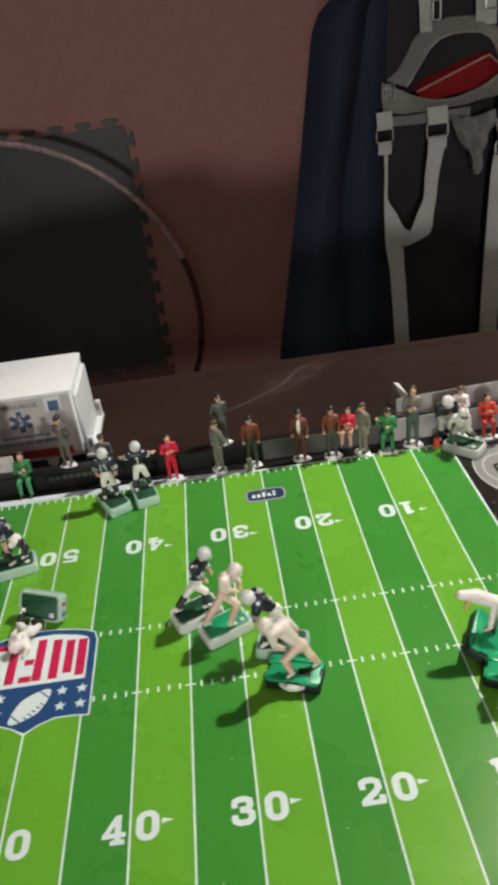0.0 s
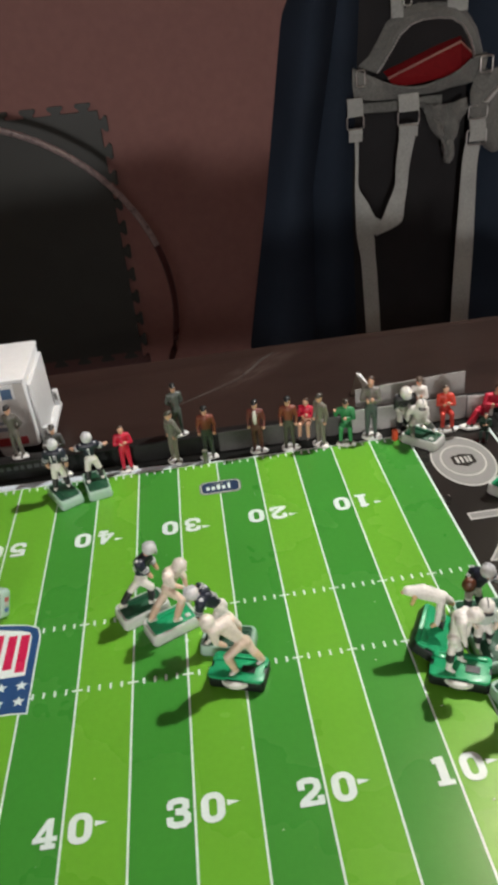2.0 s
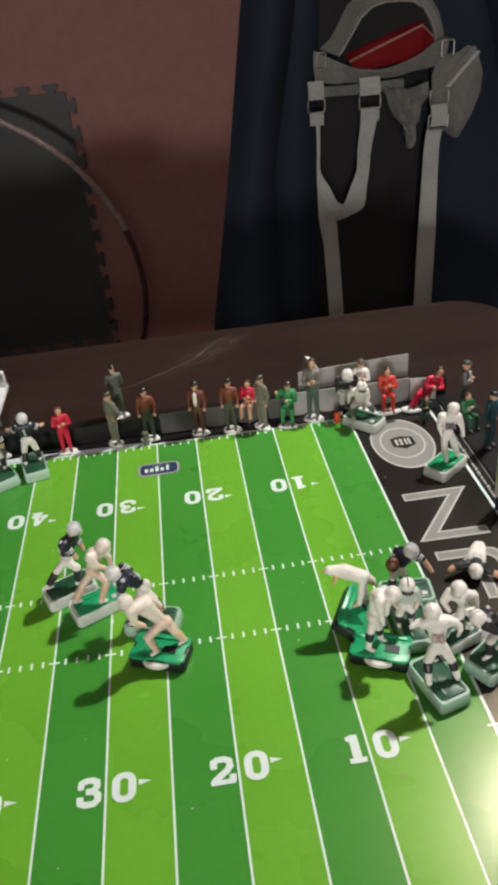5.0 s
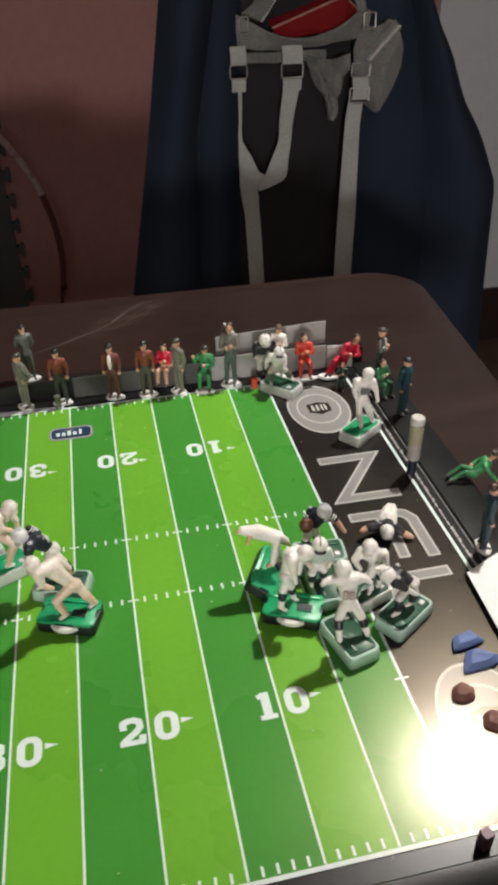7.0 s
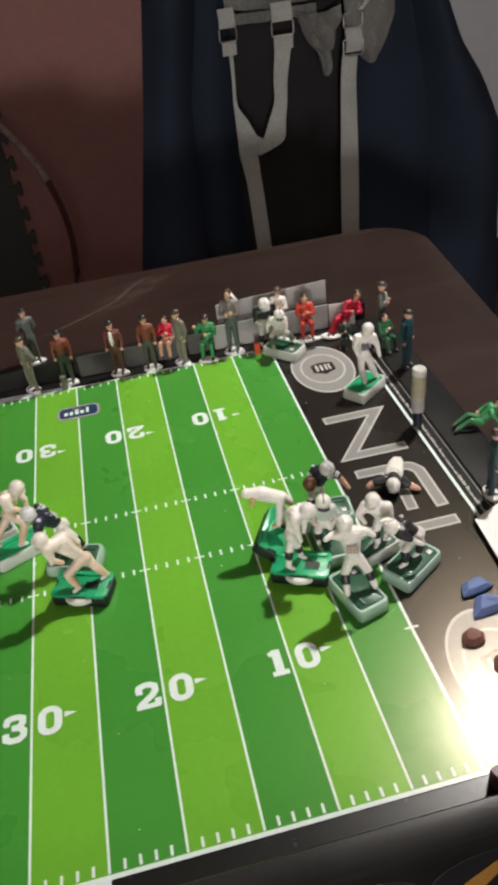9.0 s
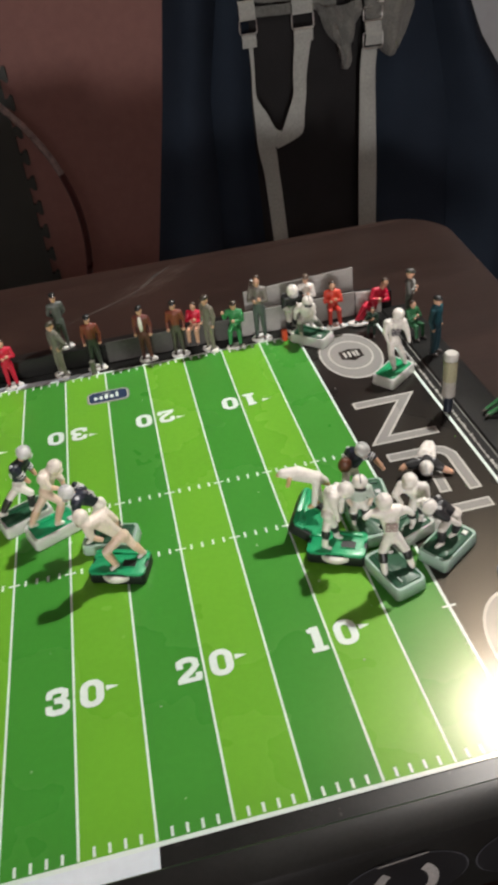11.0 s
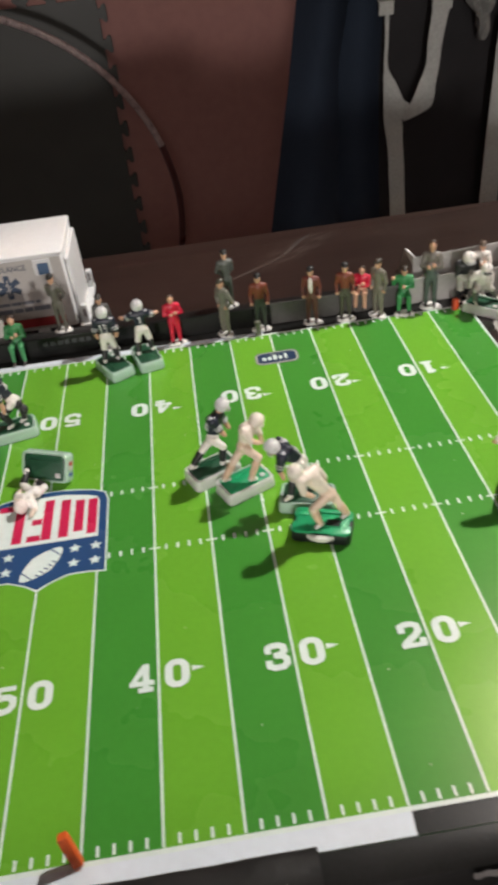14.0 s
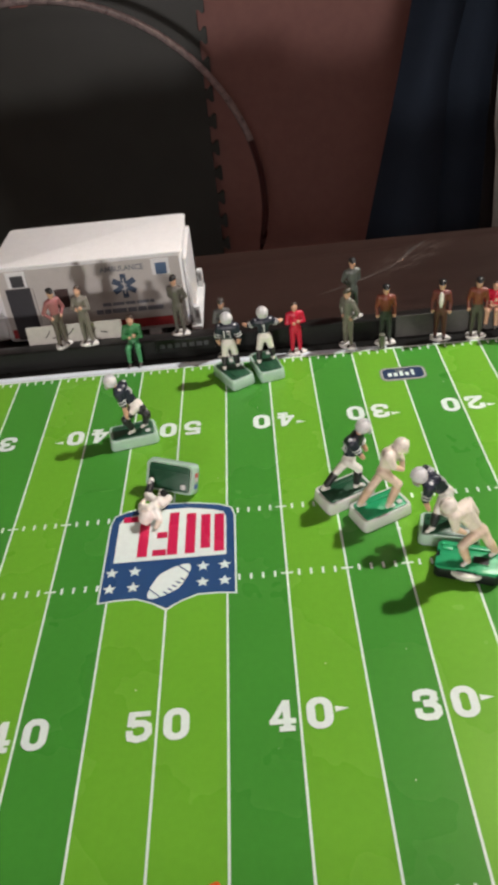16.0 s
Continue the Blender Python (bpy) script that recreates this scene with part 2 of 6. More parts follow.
class Shape:
    """Vertices, faces and material slots gathered into one mesh."""

    def __init__(self):
        self.v, self.f, self.s, self.mats, self.solids = [], [], [], [], []

    def slot(self, m):
        if m not in self.mats:
            self.mats.append(m)
        return self.mats.index(m)

    def add(self, verts, faces, m):
        k, s = len(self.v), self.slot(m)
        self.v += [tuple(p) for p in verts]
        for f in faces:
            self.f.append([k + i for i in f])
            self.s.append(s)

    def rings(self, rings, m, closed=(True, True)):
        n = len(rings[0])
        verts = [p for r in rings for p in r]
        faces = [[a * n + i, a * n + (i + 1) % n, (a + 1) * n + (i + 1) % n, (a + 1) * n + i] for a in range(len(rings) - 1) for i in range(n)]
        if closed[0]:
            faces.append(list(range(n))[::-1])
        if closed[1]:
            faces.append([(len(rings) - 1) * n + i for i in range(n)])
        self.add(verts, faces, m)

    def capsule(self, p, q, r0, r1, m, n=10, flat=1.0):
        """A rounded limb from p to q, tapering from r0 to r1."""
        p, q = Vector(p), Vector(q)
        solid = [tuple(p), tuple(q), (r0, r1), self.slot(m), None, flat]
        self.solids.append(solid)
        ax = (q - p)
        ax = ax.normalized() if ax.length > 1e-7 else Vector((0, 0, 1))
        side = ax.cross(Vector((0, 1, 0)) if abs(ax.y) < 0.9 else Vector((1, 0, 0))).normalized()
        other = ax.cross(side)
        solid[4] = tuple(other)
        rings = []
        for c, r, a0, a1 in ((p, r0, -80, -10), (q, r1, 10, 80)):
            for k in range(4):
                a = radians(a0 + (a1 - a0) * k / 3)
                rings.append([c + ax * (r * math.sin(a)) + (side * math.cos(b) + other * (flat * math.sin(b))) * (r * math.cos(a))
                              for b in (2 * math.pi * i / n for i in range(n))])
        self.rings(rings, m)

    def ball(self, c, r, m, n=12):
        """An ellipsoid; r is one radius or three."""
        rx, ry, rz = (r, r, r) if isinstance(r, (int, float)) else r
        c = Vector(c)
        self.solids.append((tuple(c), None, (rx, ry, rz), self.slot(m), None, 1.0))
        rings = []
        for k in range(1, 8):
            a = math.pi * (k / 8 - 0.5)
            rings.append([c + Vector((rx * math.cos(a) * math.cos(b), ry * math.cos(a) * math.sin(b), rz * math.sin(a)))
                          for b in (2 * math.pi * i / n for i in range(n))])
        self.rings(rings, m)

    def box(self, a, b, m, bevel=0.0):
        """A box between two corners, with chamfered upright edges and top."""
        (x0, y0, z0), (x1, y1, z1) = a, b
        if not bevel:
            v = [(x, y, z) for z in (z0, z1) for x, y in ((x0, y0), (x1, y0), (x1, y1), (x0, y1))]
            self.add(v, [(3, 2, 1, 0), (4, 5, 6, 7), (0, 1, 5, 4), (1, 2, 6, 5), (2, 3, 7, 6), (3, 0, 4, 7)], m)
            return
        self.prism(rounded(x0, y0, x1, y1, bevel * 1.5, 3), z0, z1, m, bevel)

    def prism(self, outline, z0, z1, m, bevel=0.0):
        """An upright prism over an outline in the plan, its top and bottom edges chamfered."""
        o = [Vector((x, y, 0)) for x, y in outline]
        c = sum(o, Vector()) / len(o)
        big = max((p - c).length for p in o)

        def ring(z, inset):
            return [c + (p - c) * (1 - inset / big) + Vector((0, 0, z)) for p in o]
        rings = [ring(z0 + bevel, 0), ring(z1 - bevel, 0)] if bevel else [ring(z0, 0), ring(z1, 0)]
        if bevel:
            rings = [ring(z0, bevel)] + rings + [ring(z1 - bevel * 0.35, bevel * 0.35), ring(z1, bevel)]
        self.rings(rings, m)

    def flat(self, outline, z, m):
        self.add([(x, y, z) for x, y in outline], [list(range(len(outline)))], m)

    def sheet(self, grid, m, thick=0.0):
        """A surface through rows of points, with a back side when thick."""
        n = len(grid[0])
        verts = [Vector(p) for r in grid for p in r]
        faces = [[a * n + i, a * n + i + 1, (a + 1) * n + i + 1, (a + 1) * n + i] for a in range(len(grid) - 1) for i in range(n - 1)]
        if thick:
            norm = [Vector() for _ in verts]
            for f in faces:
                w = (verts[f[1]] - verts[f[0]]).cross(verts[f[3]] - verts[f[0]])
                for i in f:
                    norm[i] += w
            k = len(verts)
            verts += [p - (w.normalized() if w.length else Vector((0, 0, 1))) * thick for p, w in zip(list(verts), norm)]
            border = [(i, i + 1) for i in range(n - 1)] + [(i * n + n - 1, (i + 1) * n + n - 1) for i in range(len(grid) - 1)]
            border += [((len(grid) - 1) * n + i + 1, (len(grid) - 1) * n + i) for i in range(n - 1)] + [((i + 1) * n, i * n) for i in range(len(grid) - 1)]
            faces += [[k + i for i in f[::-1]] for f in faces] + [[b, a, k + a, k + b] for a, b in border]
        self.add(verts, faces, m)

    def ribbon(self, path, width, across, thick, m):
        """A strap: a band along a path; across gives its width's direction."""
        path = [Vector(p) for p in path]
        w = Vector(across).normalized() * (width / 2)
        self.sheet([[p - w, p, p + w] for p in path], m, thick)

    def tube(self, path, r, m, n=8, loop=False):
        path = [Vector(p) for p in path]
        rings = []
        k = len(path)
        for i, p in enumerate(path):
            d = (path[(i + 1) % k] - path[i - 1]) if loop else (path[min(i + 1, k - 1)] - path[max(i - 1, 0)])
            d.normalize()
            s = d.cross(Vector((0, 0, 1)) if abs(d.z) < 0.95 else Vector((1, 0, 0))).normalized()
            u = s.cross(d)
            rings.append([p + (s * math.cos(b) + u * math.sin(b)) * r for b in (2 * math.pi * j / n for j in range(n))])
        if loop:
            rings.append(rings[0])
        self.rings(rings, m, (not loop, not loop))

    def fused(self, voxel, rounds):
        """The same shape with its pieces melted into one skin, as moulded plastic; each spot keeps the material of the piece it lies on."""
        ob = new("melt", self.mesh("melt", False))
        r = ob.modifiers.new("melt", "REMESH")
        r.mode, r.voxel_size = "VOXEL", voxel
        sm = ob.modifiers.new("soften", "SMOOTH")
        sm.factor, sm.iterations = 0.5, rounds
        bpy.context.view_layer.update()
        me = bpy.data.meshes.new_from_object(ob.evaluated_get(bpy.context.evaluated_depsgraph_get()))
        out = Shape()
        out.mats = list(self.mats)
        out.v = [tuple(v.co) for v in me.vertices]
        mid = np.empty(len(me.polygons) * 3)
        me.polygons.foreach_get("center", mid)
        mid = mid.reshape(-1, 3)
        best = np.full(len(mid), 1e9)
        slot = np.zeros(len(mid), int)
        for p, q, r, k, thin, flat in self.solids:
            d = mid - np.array(p)
            if q is None:
                u = d / np.array(r)
                n = np.linalg.norm(u, axis=1) + 1e-9
                far = n * (n - 1) / (np.linalg.norm(u / np.array(r), axis=1) + 1e-9)
            else:
                ax = np.array(q) - np.array(p)
                t = np.clip(d @ ax / max(ax @ ax, 1e-9), 0, 1)
                d = d - t[:, None] * ax
                d = d + (d @ np.array(thin))[:, None] * np.array(thin) * (1 / flat - 1)
                far = np.linalg.norm(d, axis=1) - (r[0] + (r[1] - r[0]) * t)
            near = far < best
            best[near], slot[near] = far[near], k
        for p in me.polygons:
            out.f.append(list(p.vertices))
        out.s = [int(k) for k in slot]
        old = ob.data
        bpy.data.objects.remove(ob)
        bpy.data.meshes.remove(old)
        bpy.data.meshes.remove(me)
        return out

    def mesh(self, name, smooth=True):
        me = bpy.data.meshes.new(name)
        me.from_pydata(self.v, [], self.f)
        for m in self.mats:
            me.materials.append(m)
        me.polygons.foreach_set("material_index", self.s)
        me.update()
        bm = bmesh.new()
        bm.from_mesh(me)
        bmesh.ops.recalc_face_normals(bm, faces=bm.faces)
        bm.to_mesh(me)
        bm.free()
        if smooth:
            me.shade_smooth()
            me.set_sharp_from_angle(angle=radians(40))
        return me


def part(name, shape, parent=None, label="", smooth=True):
    ob = new(name, shape.mesh(name, smooth) if isinstance(shape, Shape) else shape)
    if parent:
        ob.parent = parent
    return tagged(ob, label)


def thing(name, label, category, group="", kind="", at=None):
    ob = new(name)
    ob.empty_display_size = 0.01
    if at:
        ob.matrix_world = at
    return tagged(ob, label, category, group, kind)


def rounded(x0, y0, x1, y1, r, n=4):
    """A rectangle with round corners, as points of an outline."""
    out = []
    for cx, cy, a in ((x1 - r, y0 + r, -90), (x1 - r, y1 - r, 0), (x0 + r, y1 - r, 90), (x0 + r, y0 + r, 180)):
        out += [(cx + r * math.cos(radians(a + 90 * k / n)), cy + r * math.sin(radians(a + 90 * k / n))) for k in range(n + 1)]
    return out


def text_shape(body, height, m, at, depth=0.00004, bold=0.0, squash=1.0):
    """Lettering in the built-in face as a thin mesh, centred on the origin and laid by the pose at."""
    cu = bpy.data.curves.new("lettering", "FONT")
    cu.body, cu.size, cu.extrude, cu.offset = body, height / 0.7, depth, bold
    cu.align_x, cu.align_y, cu.resolution_u = "CENTER", "CENTER", 4
    ob = bpy.data.objects.new("lettering", cu)
    me = bpy.data.meshes.new_from_object(ob)
    bpy.data.objects.remove(ob)
    ys = [v.co.y for v in me.vertices]
    mid = (min(ys) + max(ys)) / 2
    s = Shape()
    s.add([at @ Vector((v.co.x * squash, v.co.y - mid, v.co.z)) for v in me.vertices], [list(p.vertices) for p in me.polygons], m)
    bpy.data.meshes.remove(me)
    return s

# ---- room ----
FLOOR, TABLE = -1.06, -0.03
WALL_Y = 2.36


def block(name, a, b, m, bevel=0.0, kind="structure", label="", category=""):
    s = Shape()
    s.box(a, b, m, bevel)
    return tagged(part(name, s), label, category, kind=kind)


block("floor", (-2.6, -4.2, FLOOR - 0.1), (2.6, WALL_Y + 0.1, FLOOR), M_FLOOR, label="dark brown wooden floor boards", category="floor")
block("ceiling", (-2.6, -4.2, 1.68), (2.6, WALL_Y + 0.1, 1.78), M_CEIL, label="plain pale painted ceiling", category="ceiling")
block("wall_north", (-2.6, WALL_Y, FLOOR), (1.36, WALL_Y + 0.1, 1.68), M_WALL, label="matt reddish brown painted wall", category="wall")
block("wall_north_pale", (1.36, WALL_Y - 0.02, FLOOR), (2.6, WALL_Y + 0.1, 1.68), M_PALEWALL, label="light grey painted wall section", category="wall")
block("baseboard", (1.362, WALL_Y - 0.036, FLOOR + 0.0005), (2.598, WALL_Y - 0.0205, FLOOR + 0.22), M_TABLE, label="tall dark wooden baseboard below the grey wall", category="baseboard")
block("wall_west", (-2.7, -4.2, FLOOR), (-2.6, WALL_Y + 0.1, 1.68), M_WALL, label="matt reddish brown painted side wall", category="wall")
block("wall_east", (2.6, -4.2, FLOOR), (2.7, WALL_Y + 0.1, 1.68), M_WALL, label="matt reddish brown painted side wall", category="wall")
block("wall_south", (-2.7, -4.3, FLOOR), (2.7, -4.2, 1.68), M_WALL, label="matt reddish brown painted wall behind the table", category="wall")


def table():
    t = thing("table", "dark brown wooden table with rounded corners and scratched top", "table")
    s = Shape()
    # its end tapers towards the near side
    end = [(0.525 - 0.05 + 0.05 * math.cos(radians(a)), -0.25 + 0.05 * math.sin(radians(a))) for a in range(-90, 1, 15)]
    end += [(0.548 + 0.062 * math.cos(radians(a)), 0.655 + 0.062 * math.sin(radians(a))) for a in range(0, 91, 9)]
    s.prism([q for q in rounded(-0.78, -0.30, 0.616, 0.717, 0.11, 8) if q[0] < 0.2] + end, TABLE - 0.03, TABLE, M_TABLE, 0.006)
    part("tabletop", s, t)
    # unseen block, made deep to stop the low light passing under the table
    s = Shape()
    s.prism(rounded(-0.70, -0.26, 0.46, 0.64, 0.03), TABLE - 0.27, TABLE - 0.0305, M_TABLE)
    part("apron", s, t)
    for x in (-0.68, 0.43):
        for y in (-0.20, 0.60):
            s = Shape()
            s.rings([[(x + r * a, y + r * b, z) for a, b in ((-1, -1), (1, -1), (1, 1), (-1, 1))] for z, r in ((FLOOR, 0.018), (TABLE - 0.2705, 0.03))], M_TABLE)
            part("leg", s, t)
    # worn streaks in the varnish
    rng = random.Random(4)
    s = Shape()
    def streak(pts, w, lift=0.00015):
        left, right = [], []
        for i, p in enumerate(pts):
            a, b = Vector(pts[max(i - 1, 0)]), Vector(pts[min(i + 1, len(pts) - 1)])
            d = (b - a).normalized()
            n = Vector((-d.y, d.x)) * w * (0.3 + rng.random()) * (0.35 if i in (0, len(pts) - 1) else 1)
            left.append((p[0] + n.x, p[1] + n.y))
            right.append((p[0] - n.x, p[1] - n.y))
        for i in range(len(pts) - 1):
            s.flat([left[i], left[i + 1], right[i + 1], right[i]], TABLE + lift, M_SCRATCH)
    line = [(0.13, 0.585), (0.145, 0.592), (0.177, 0.611), (0.195, 0.622), (0.211, 0.632), (0.228, 0.652), (0.244, 0.676), (0.262, 0.694)]
    streak(line, 0.0022)
    part("scratch", s, t, "pale worn scratch line")
    return t


table()


def shaded_lamp():
    """An unseen lamp on a cord: a flared dark shade round a bare bulb, turned towards the board."""
    # shade and cord are added, to keep the bulb off jacket and wall
    at = look(LAMP, (0.10, 0.16, 0.0))
    t = thing("unseen_lamp", "unseen hanging lamp, its dark shade added to narrow the light", "lamp", at=at)
    out, inn = surface("shade_enamel", (0.06, 0.06, 0.055), 0.4, 0.1), surface("shade_bronze", (0.10, 0.075, 0.05), 0.6, 0.04)
    turn = [2 * math.pi * i / 48 for i in range(48)]
    for name, m, prof in (("shade", out, ((0.113, -0.134), (0.090, 0.000), (0.055, 0.055), (0.020, 0.060))), ("shade_lining", inn, ((0.110, -0.134), (0.087, -0.003), (0.053, 0.050), (0.018, 0.055)))):
        s = Shape()
        s.rings([[(r * math.cos(a), r * math.sin(a), z) for a in turn] for r, z in prof], m, (False, False))
        part(name, s, t)
    top = at @ Vector((0, 0, 0.0605))
    s = Shape()
    s.tube([at.inverted() @ Vector(q) for q in (top, (top.x, top.y, top.z + 0.03), (top.x, top.y, 1.679))], 0.004, out, 8)
    part("cord", s, t, "thin dark cord")


shaded_lamp()


# ---- the electric football board ----
U, W = 0.035, 0.4155
board = thing("football_game_board", "vibrating tabletop football board with green striped field and black frame", "game board")


def stroke(path, w):
    """The outline of a stroke of width w along a path, mitred at its bends."""
    p = [Vector(q) for q in path]
    left, right = [], []
    for i, q in enumerate(p):
        a = (q - p[i - 1]).normalized() if i else (p[1] - q).normalized()
        b = (p[i + 1] - q).normalized() if i < len(p) - 1 else a
        na, nb = Vector((-a.y, a.x)), Vector((-b.y, b.x))
        m = (na + nb).normalized()
        m = m * (w / 2 / max(m.dot(na), 0.45))
        left.append(q + m)
        right.append(q - m)
    return [tuple(q) for q in left + right[::-1]]


def printed(name, outlines, m, z, parent=board, label="", thick=0.00006):
    """Flat print: outlines as thin raised areas."""
    s = Shape()
    for o in outlines:
        n = len(o)
        v = [(x, y, z) for x, y in o] + [(x, y, z - thick) for x, y in o]
        s.add(v, [list(range(n))] + [[i, n + i, n + (i + 1) % n, (i + 1) % n] for i in range(n)], m)
    return part(name, s, parent, label, smooth=False)


def bar(x0, y0, x1, y1):
    return [(x0, y0), (x1, y0), (x1, y1), (x0, y1)]


def ellipse(cx, cy, rx, ry, n=40):
    return [(cx + rx * math.cos(2 * math.pi * i / n), cy + ry * math.sin(2 * math.pi * i / n)) for i in range(n)]


s = Shape()
s.box((-0.437, -0.0195, -0.008), (0.437, 0.435, -0.0004), M_BORDER)
part("base_sheet", s, board, "glossy black border sheet")
for k in range(-10, 10):
    light = (k if k >= 0 else -1 - k) % 2 == 0
    s = Shape()
    s.box((k * U, -0.0005, -0.0003), ((k + 1) * U, W + 0.0005, 0), M_LIGHT if light else M_DARK)
    part("field_stripe", s, board, "light green stripe" if light else "dark green stripe", smooth=False)
for side in (-1, 1):
    printed("end_zone", [bar(min(side * 0.35, side * 0.4245), -0.0005, max(side * 0.35, side * 0.4245), W + 0.0005)], M_BLACK, 0.0, label="glossy black end zone")
Z1, Z2, Z3, Z4 = 0.00012, 0.00022, 0.00032, 0.00042
for k in range(-10, 11):
    w = 0.00062 if abs(k) < 10 else 0.0009
    printed("yard_line", [bar(k * U - w, 0, k * U + w, W)], M_LINE, Z1)
for side in (-1, 1):
    printed("end_line", [bar(side * 0.4245 - 0.0011, -0.001, side * 0.4245 + 0.0011, W + 0.001)], M_LINE, Z1)
printed("sideline", [bar(-0.4255, -0.0026, 0.4255, -0.0004)], M_LINE, Z1)
printed("sideline", [bar(-0.4255, W + 0.0002, 0.4255, W + 0.0022)], M_LINE, Z1)
HASH = {}
for wide, size in ((False, (0.0007, 0.0023)), (True, (0.0034, 0.0006))):
    q = Shape()
    w, h = size
    q.add([(x, y, z) for z in (-0.00006, 0) for x, y in bar(-w, -h, w, h)], [(4, 5, 6, 7), (0, 1, 5, 4), (1, 2, 6, 5), (2, 3, 7, 6), (3, 0, 4, 7)], M_LINE)
    HASH[wide] = q.mesh("hash_mark", False)
for y, gap in ((0.2345, 0.042), (0.1773, 0.042), (0.0027, 0), (W - 0.003, 0)):
    for k in range(-50, 50):
        x = k * U / 5
        if abs(x) < gap or (k % 5 == 0 and not gap):
            continue
        part("hash_mark", HASH[k % 5 == 0], board).location = (x, y, Z2)
printed("spot_mark", [ellipse(0.1402, 0.2057, 0.0012, 0.0016, 12)], M_LINE, Z2)
printed("conversion_mark", [bar(0.346, 0.0855, 0.354, 0.0867)], M_LINE, Z2)

STROKES = {
    "1": [[(0.58, 0.0), (0.58, 0.99)], [(0.68, 0.0), (0.68, 0.99)], [(0.30, 0.84), (0.70, 0.90)], [(0.28, 0.09), (1.0, 0.09)]],
    "2": [[(0.02, 0.66), (0.30, 0.66)], [(0.13, 0.68), (0.16, 0.82), (0.34, 0.88), (0.62, 0.88), (0.82, 0.80), (0.84, 0.62), (0.70, 0.48), (0.20, 0.20), (0.12, 0.10)], [(0.00, 0.11), (1.0, 0.11)], [(0.90, 0.08), (0.92, 0.34)]],
    "3": [[(0.02, 0.70), (0.28, 0.70)], [(0.14, 0.72), (0.18, 0.84), (0.36, 0.89), (0.62, 0.89), (0.80, 0.82), (0.81, 0.66), (0.66, 0.54), (0.36, 0.53)], [(0.40, 0.53), (0.70, 0.50), (0.86, 0.38), (0.86, 0.22), (0.70, 0.11), (0.36, 0.10), (0.16, 0.17), (0.13, 0.28)], [(0.00, 0.30), (0.28, 0.30)]],
    "4": [[(0.66, 0.02), (0.66, 0.98)], [(0.62, 0.92), (0.14, 0.34)], [(0.00, 0.31), (1.0, 0.31)], [(0.36, 0.08), (0.96, 0.08)]],
    "5": [[(0.16, 0.50), (0.18, 0.96)], [(0.06, 0.89), (0.90, 0.89)], [(0.18, 0.54), (0.40, 0.60), (0.64, 0.59), (0.83, 0.50), (0.86, 0.30), (0.72, 0.15), (0.44, 0.10), (0.18, 0.16), (0.13, 0.28)], [(0.00, 0.30), (0.26, 0.30)]],
}
DW, DH = 0.0128, 0.0172


def digit(ch, x, y, turn):
    """One printed numeral, in a heavy face with slab feet."""
    s = Shape()
    r = pose(x, y, 0, 0, 0, turn)
    if ch == "0":
        o = rounded(-DW / 2, -DH / 2, DW / 2, DH / 2, DW * 0.46, 6)
        i = rounded(-DW * 0.17, -DH * 0.29, DW * 0.17, DH * 0.29, DW * 0.16, 6)
        s.sheet([[r @ Vector((a, b, Z3)) for a, b in q + q[:1]] for q in (o, i)], M_LINE)
    else:
        for k, path in enumerate(STROKES[ch]):
            o = stroke([((a - 0.5) * DW, (b - 0.5) * DH) for a, b in path], 0.0036 if len(path) > 2 or abs(path[0][0] - path[1][0]) < 0.1 else 0.0029)
            s.add([r @ Vector((a, b, Z3 + 0.00002 * k)) for a, b in o], [list(range(len(o)))], M_LINE)
    part("numeral", s, board, smooth=False)


for k in (-8, -6, -4, -2, 0, 2, 4, 6, 8):
    tens = str(5 - abs(k) // 2)
    x, side = k * U, (k > 0) - (k < 0)
    digit(tens, x - 0.0086, 0.0853, 0), digit("0", x + 0.0096, 0.0853, 0)
    digit(tens, x + 0.0096, 0.3290, 180), digit("0", x - 0.0086, 0.3290, 180)
    if side:
        for y in (0.0868, 0.3250):
            printed("arrow", [[(x + side * 0.0172, y - 0.0017), (x + side * 0.0240, y), (x + side * 0.0172, y + 0.0017)][::side]], M_LINE, Z2)


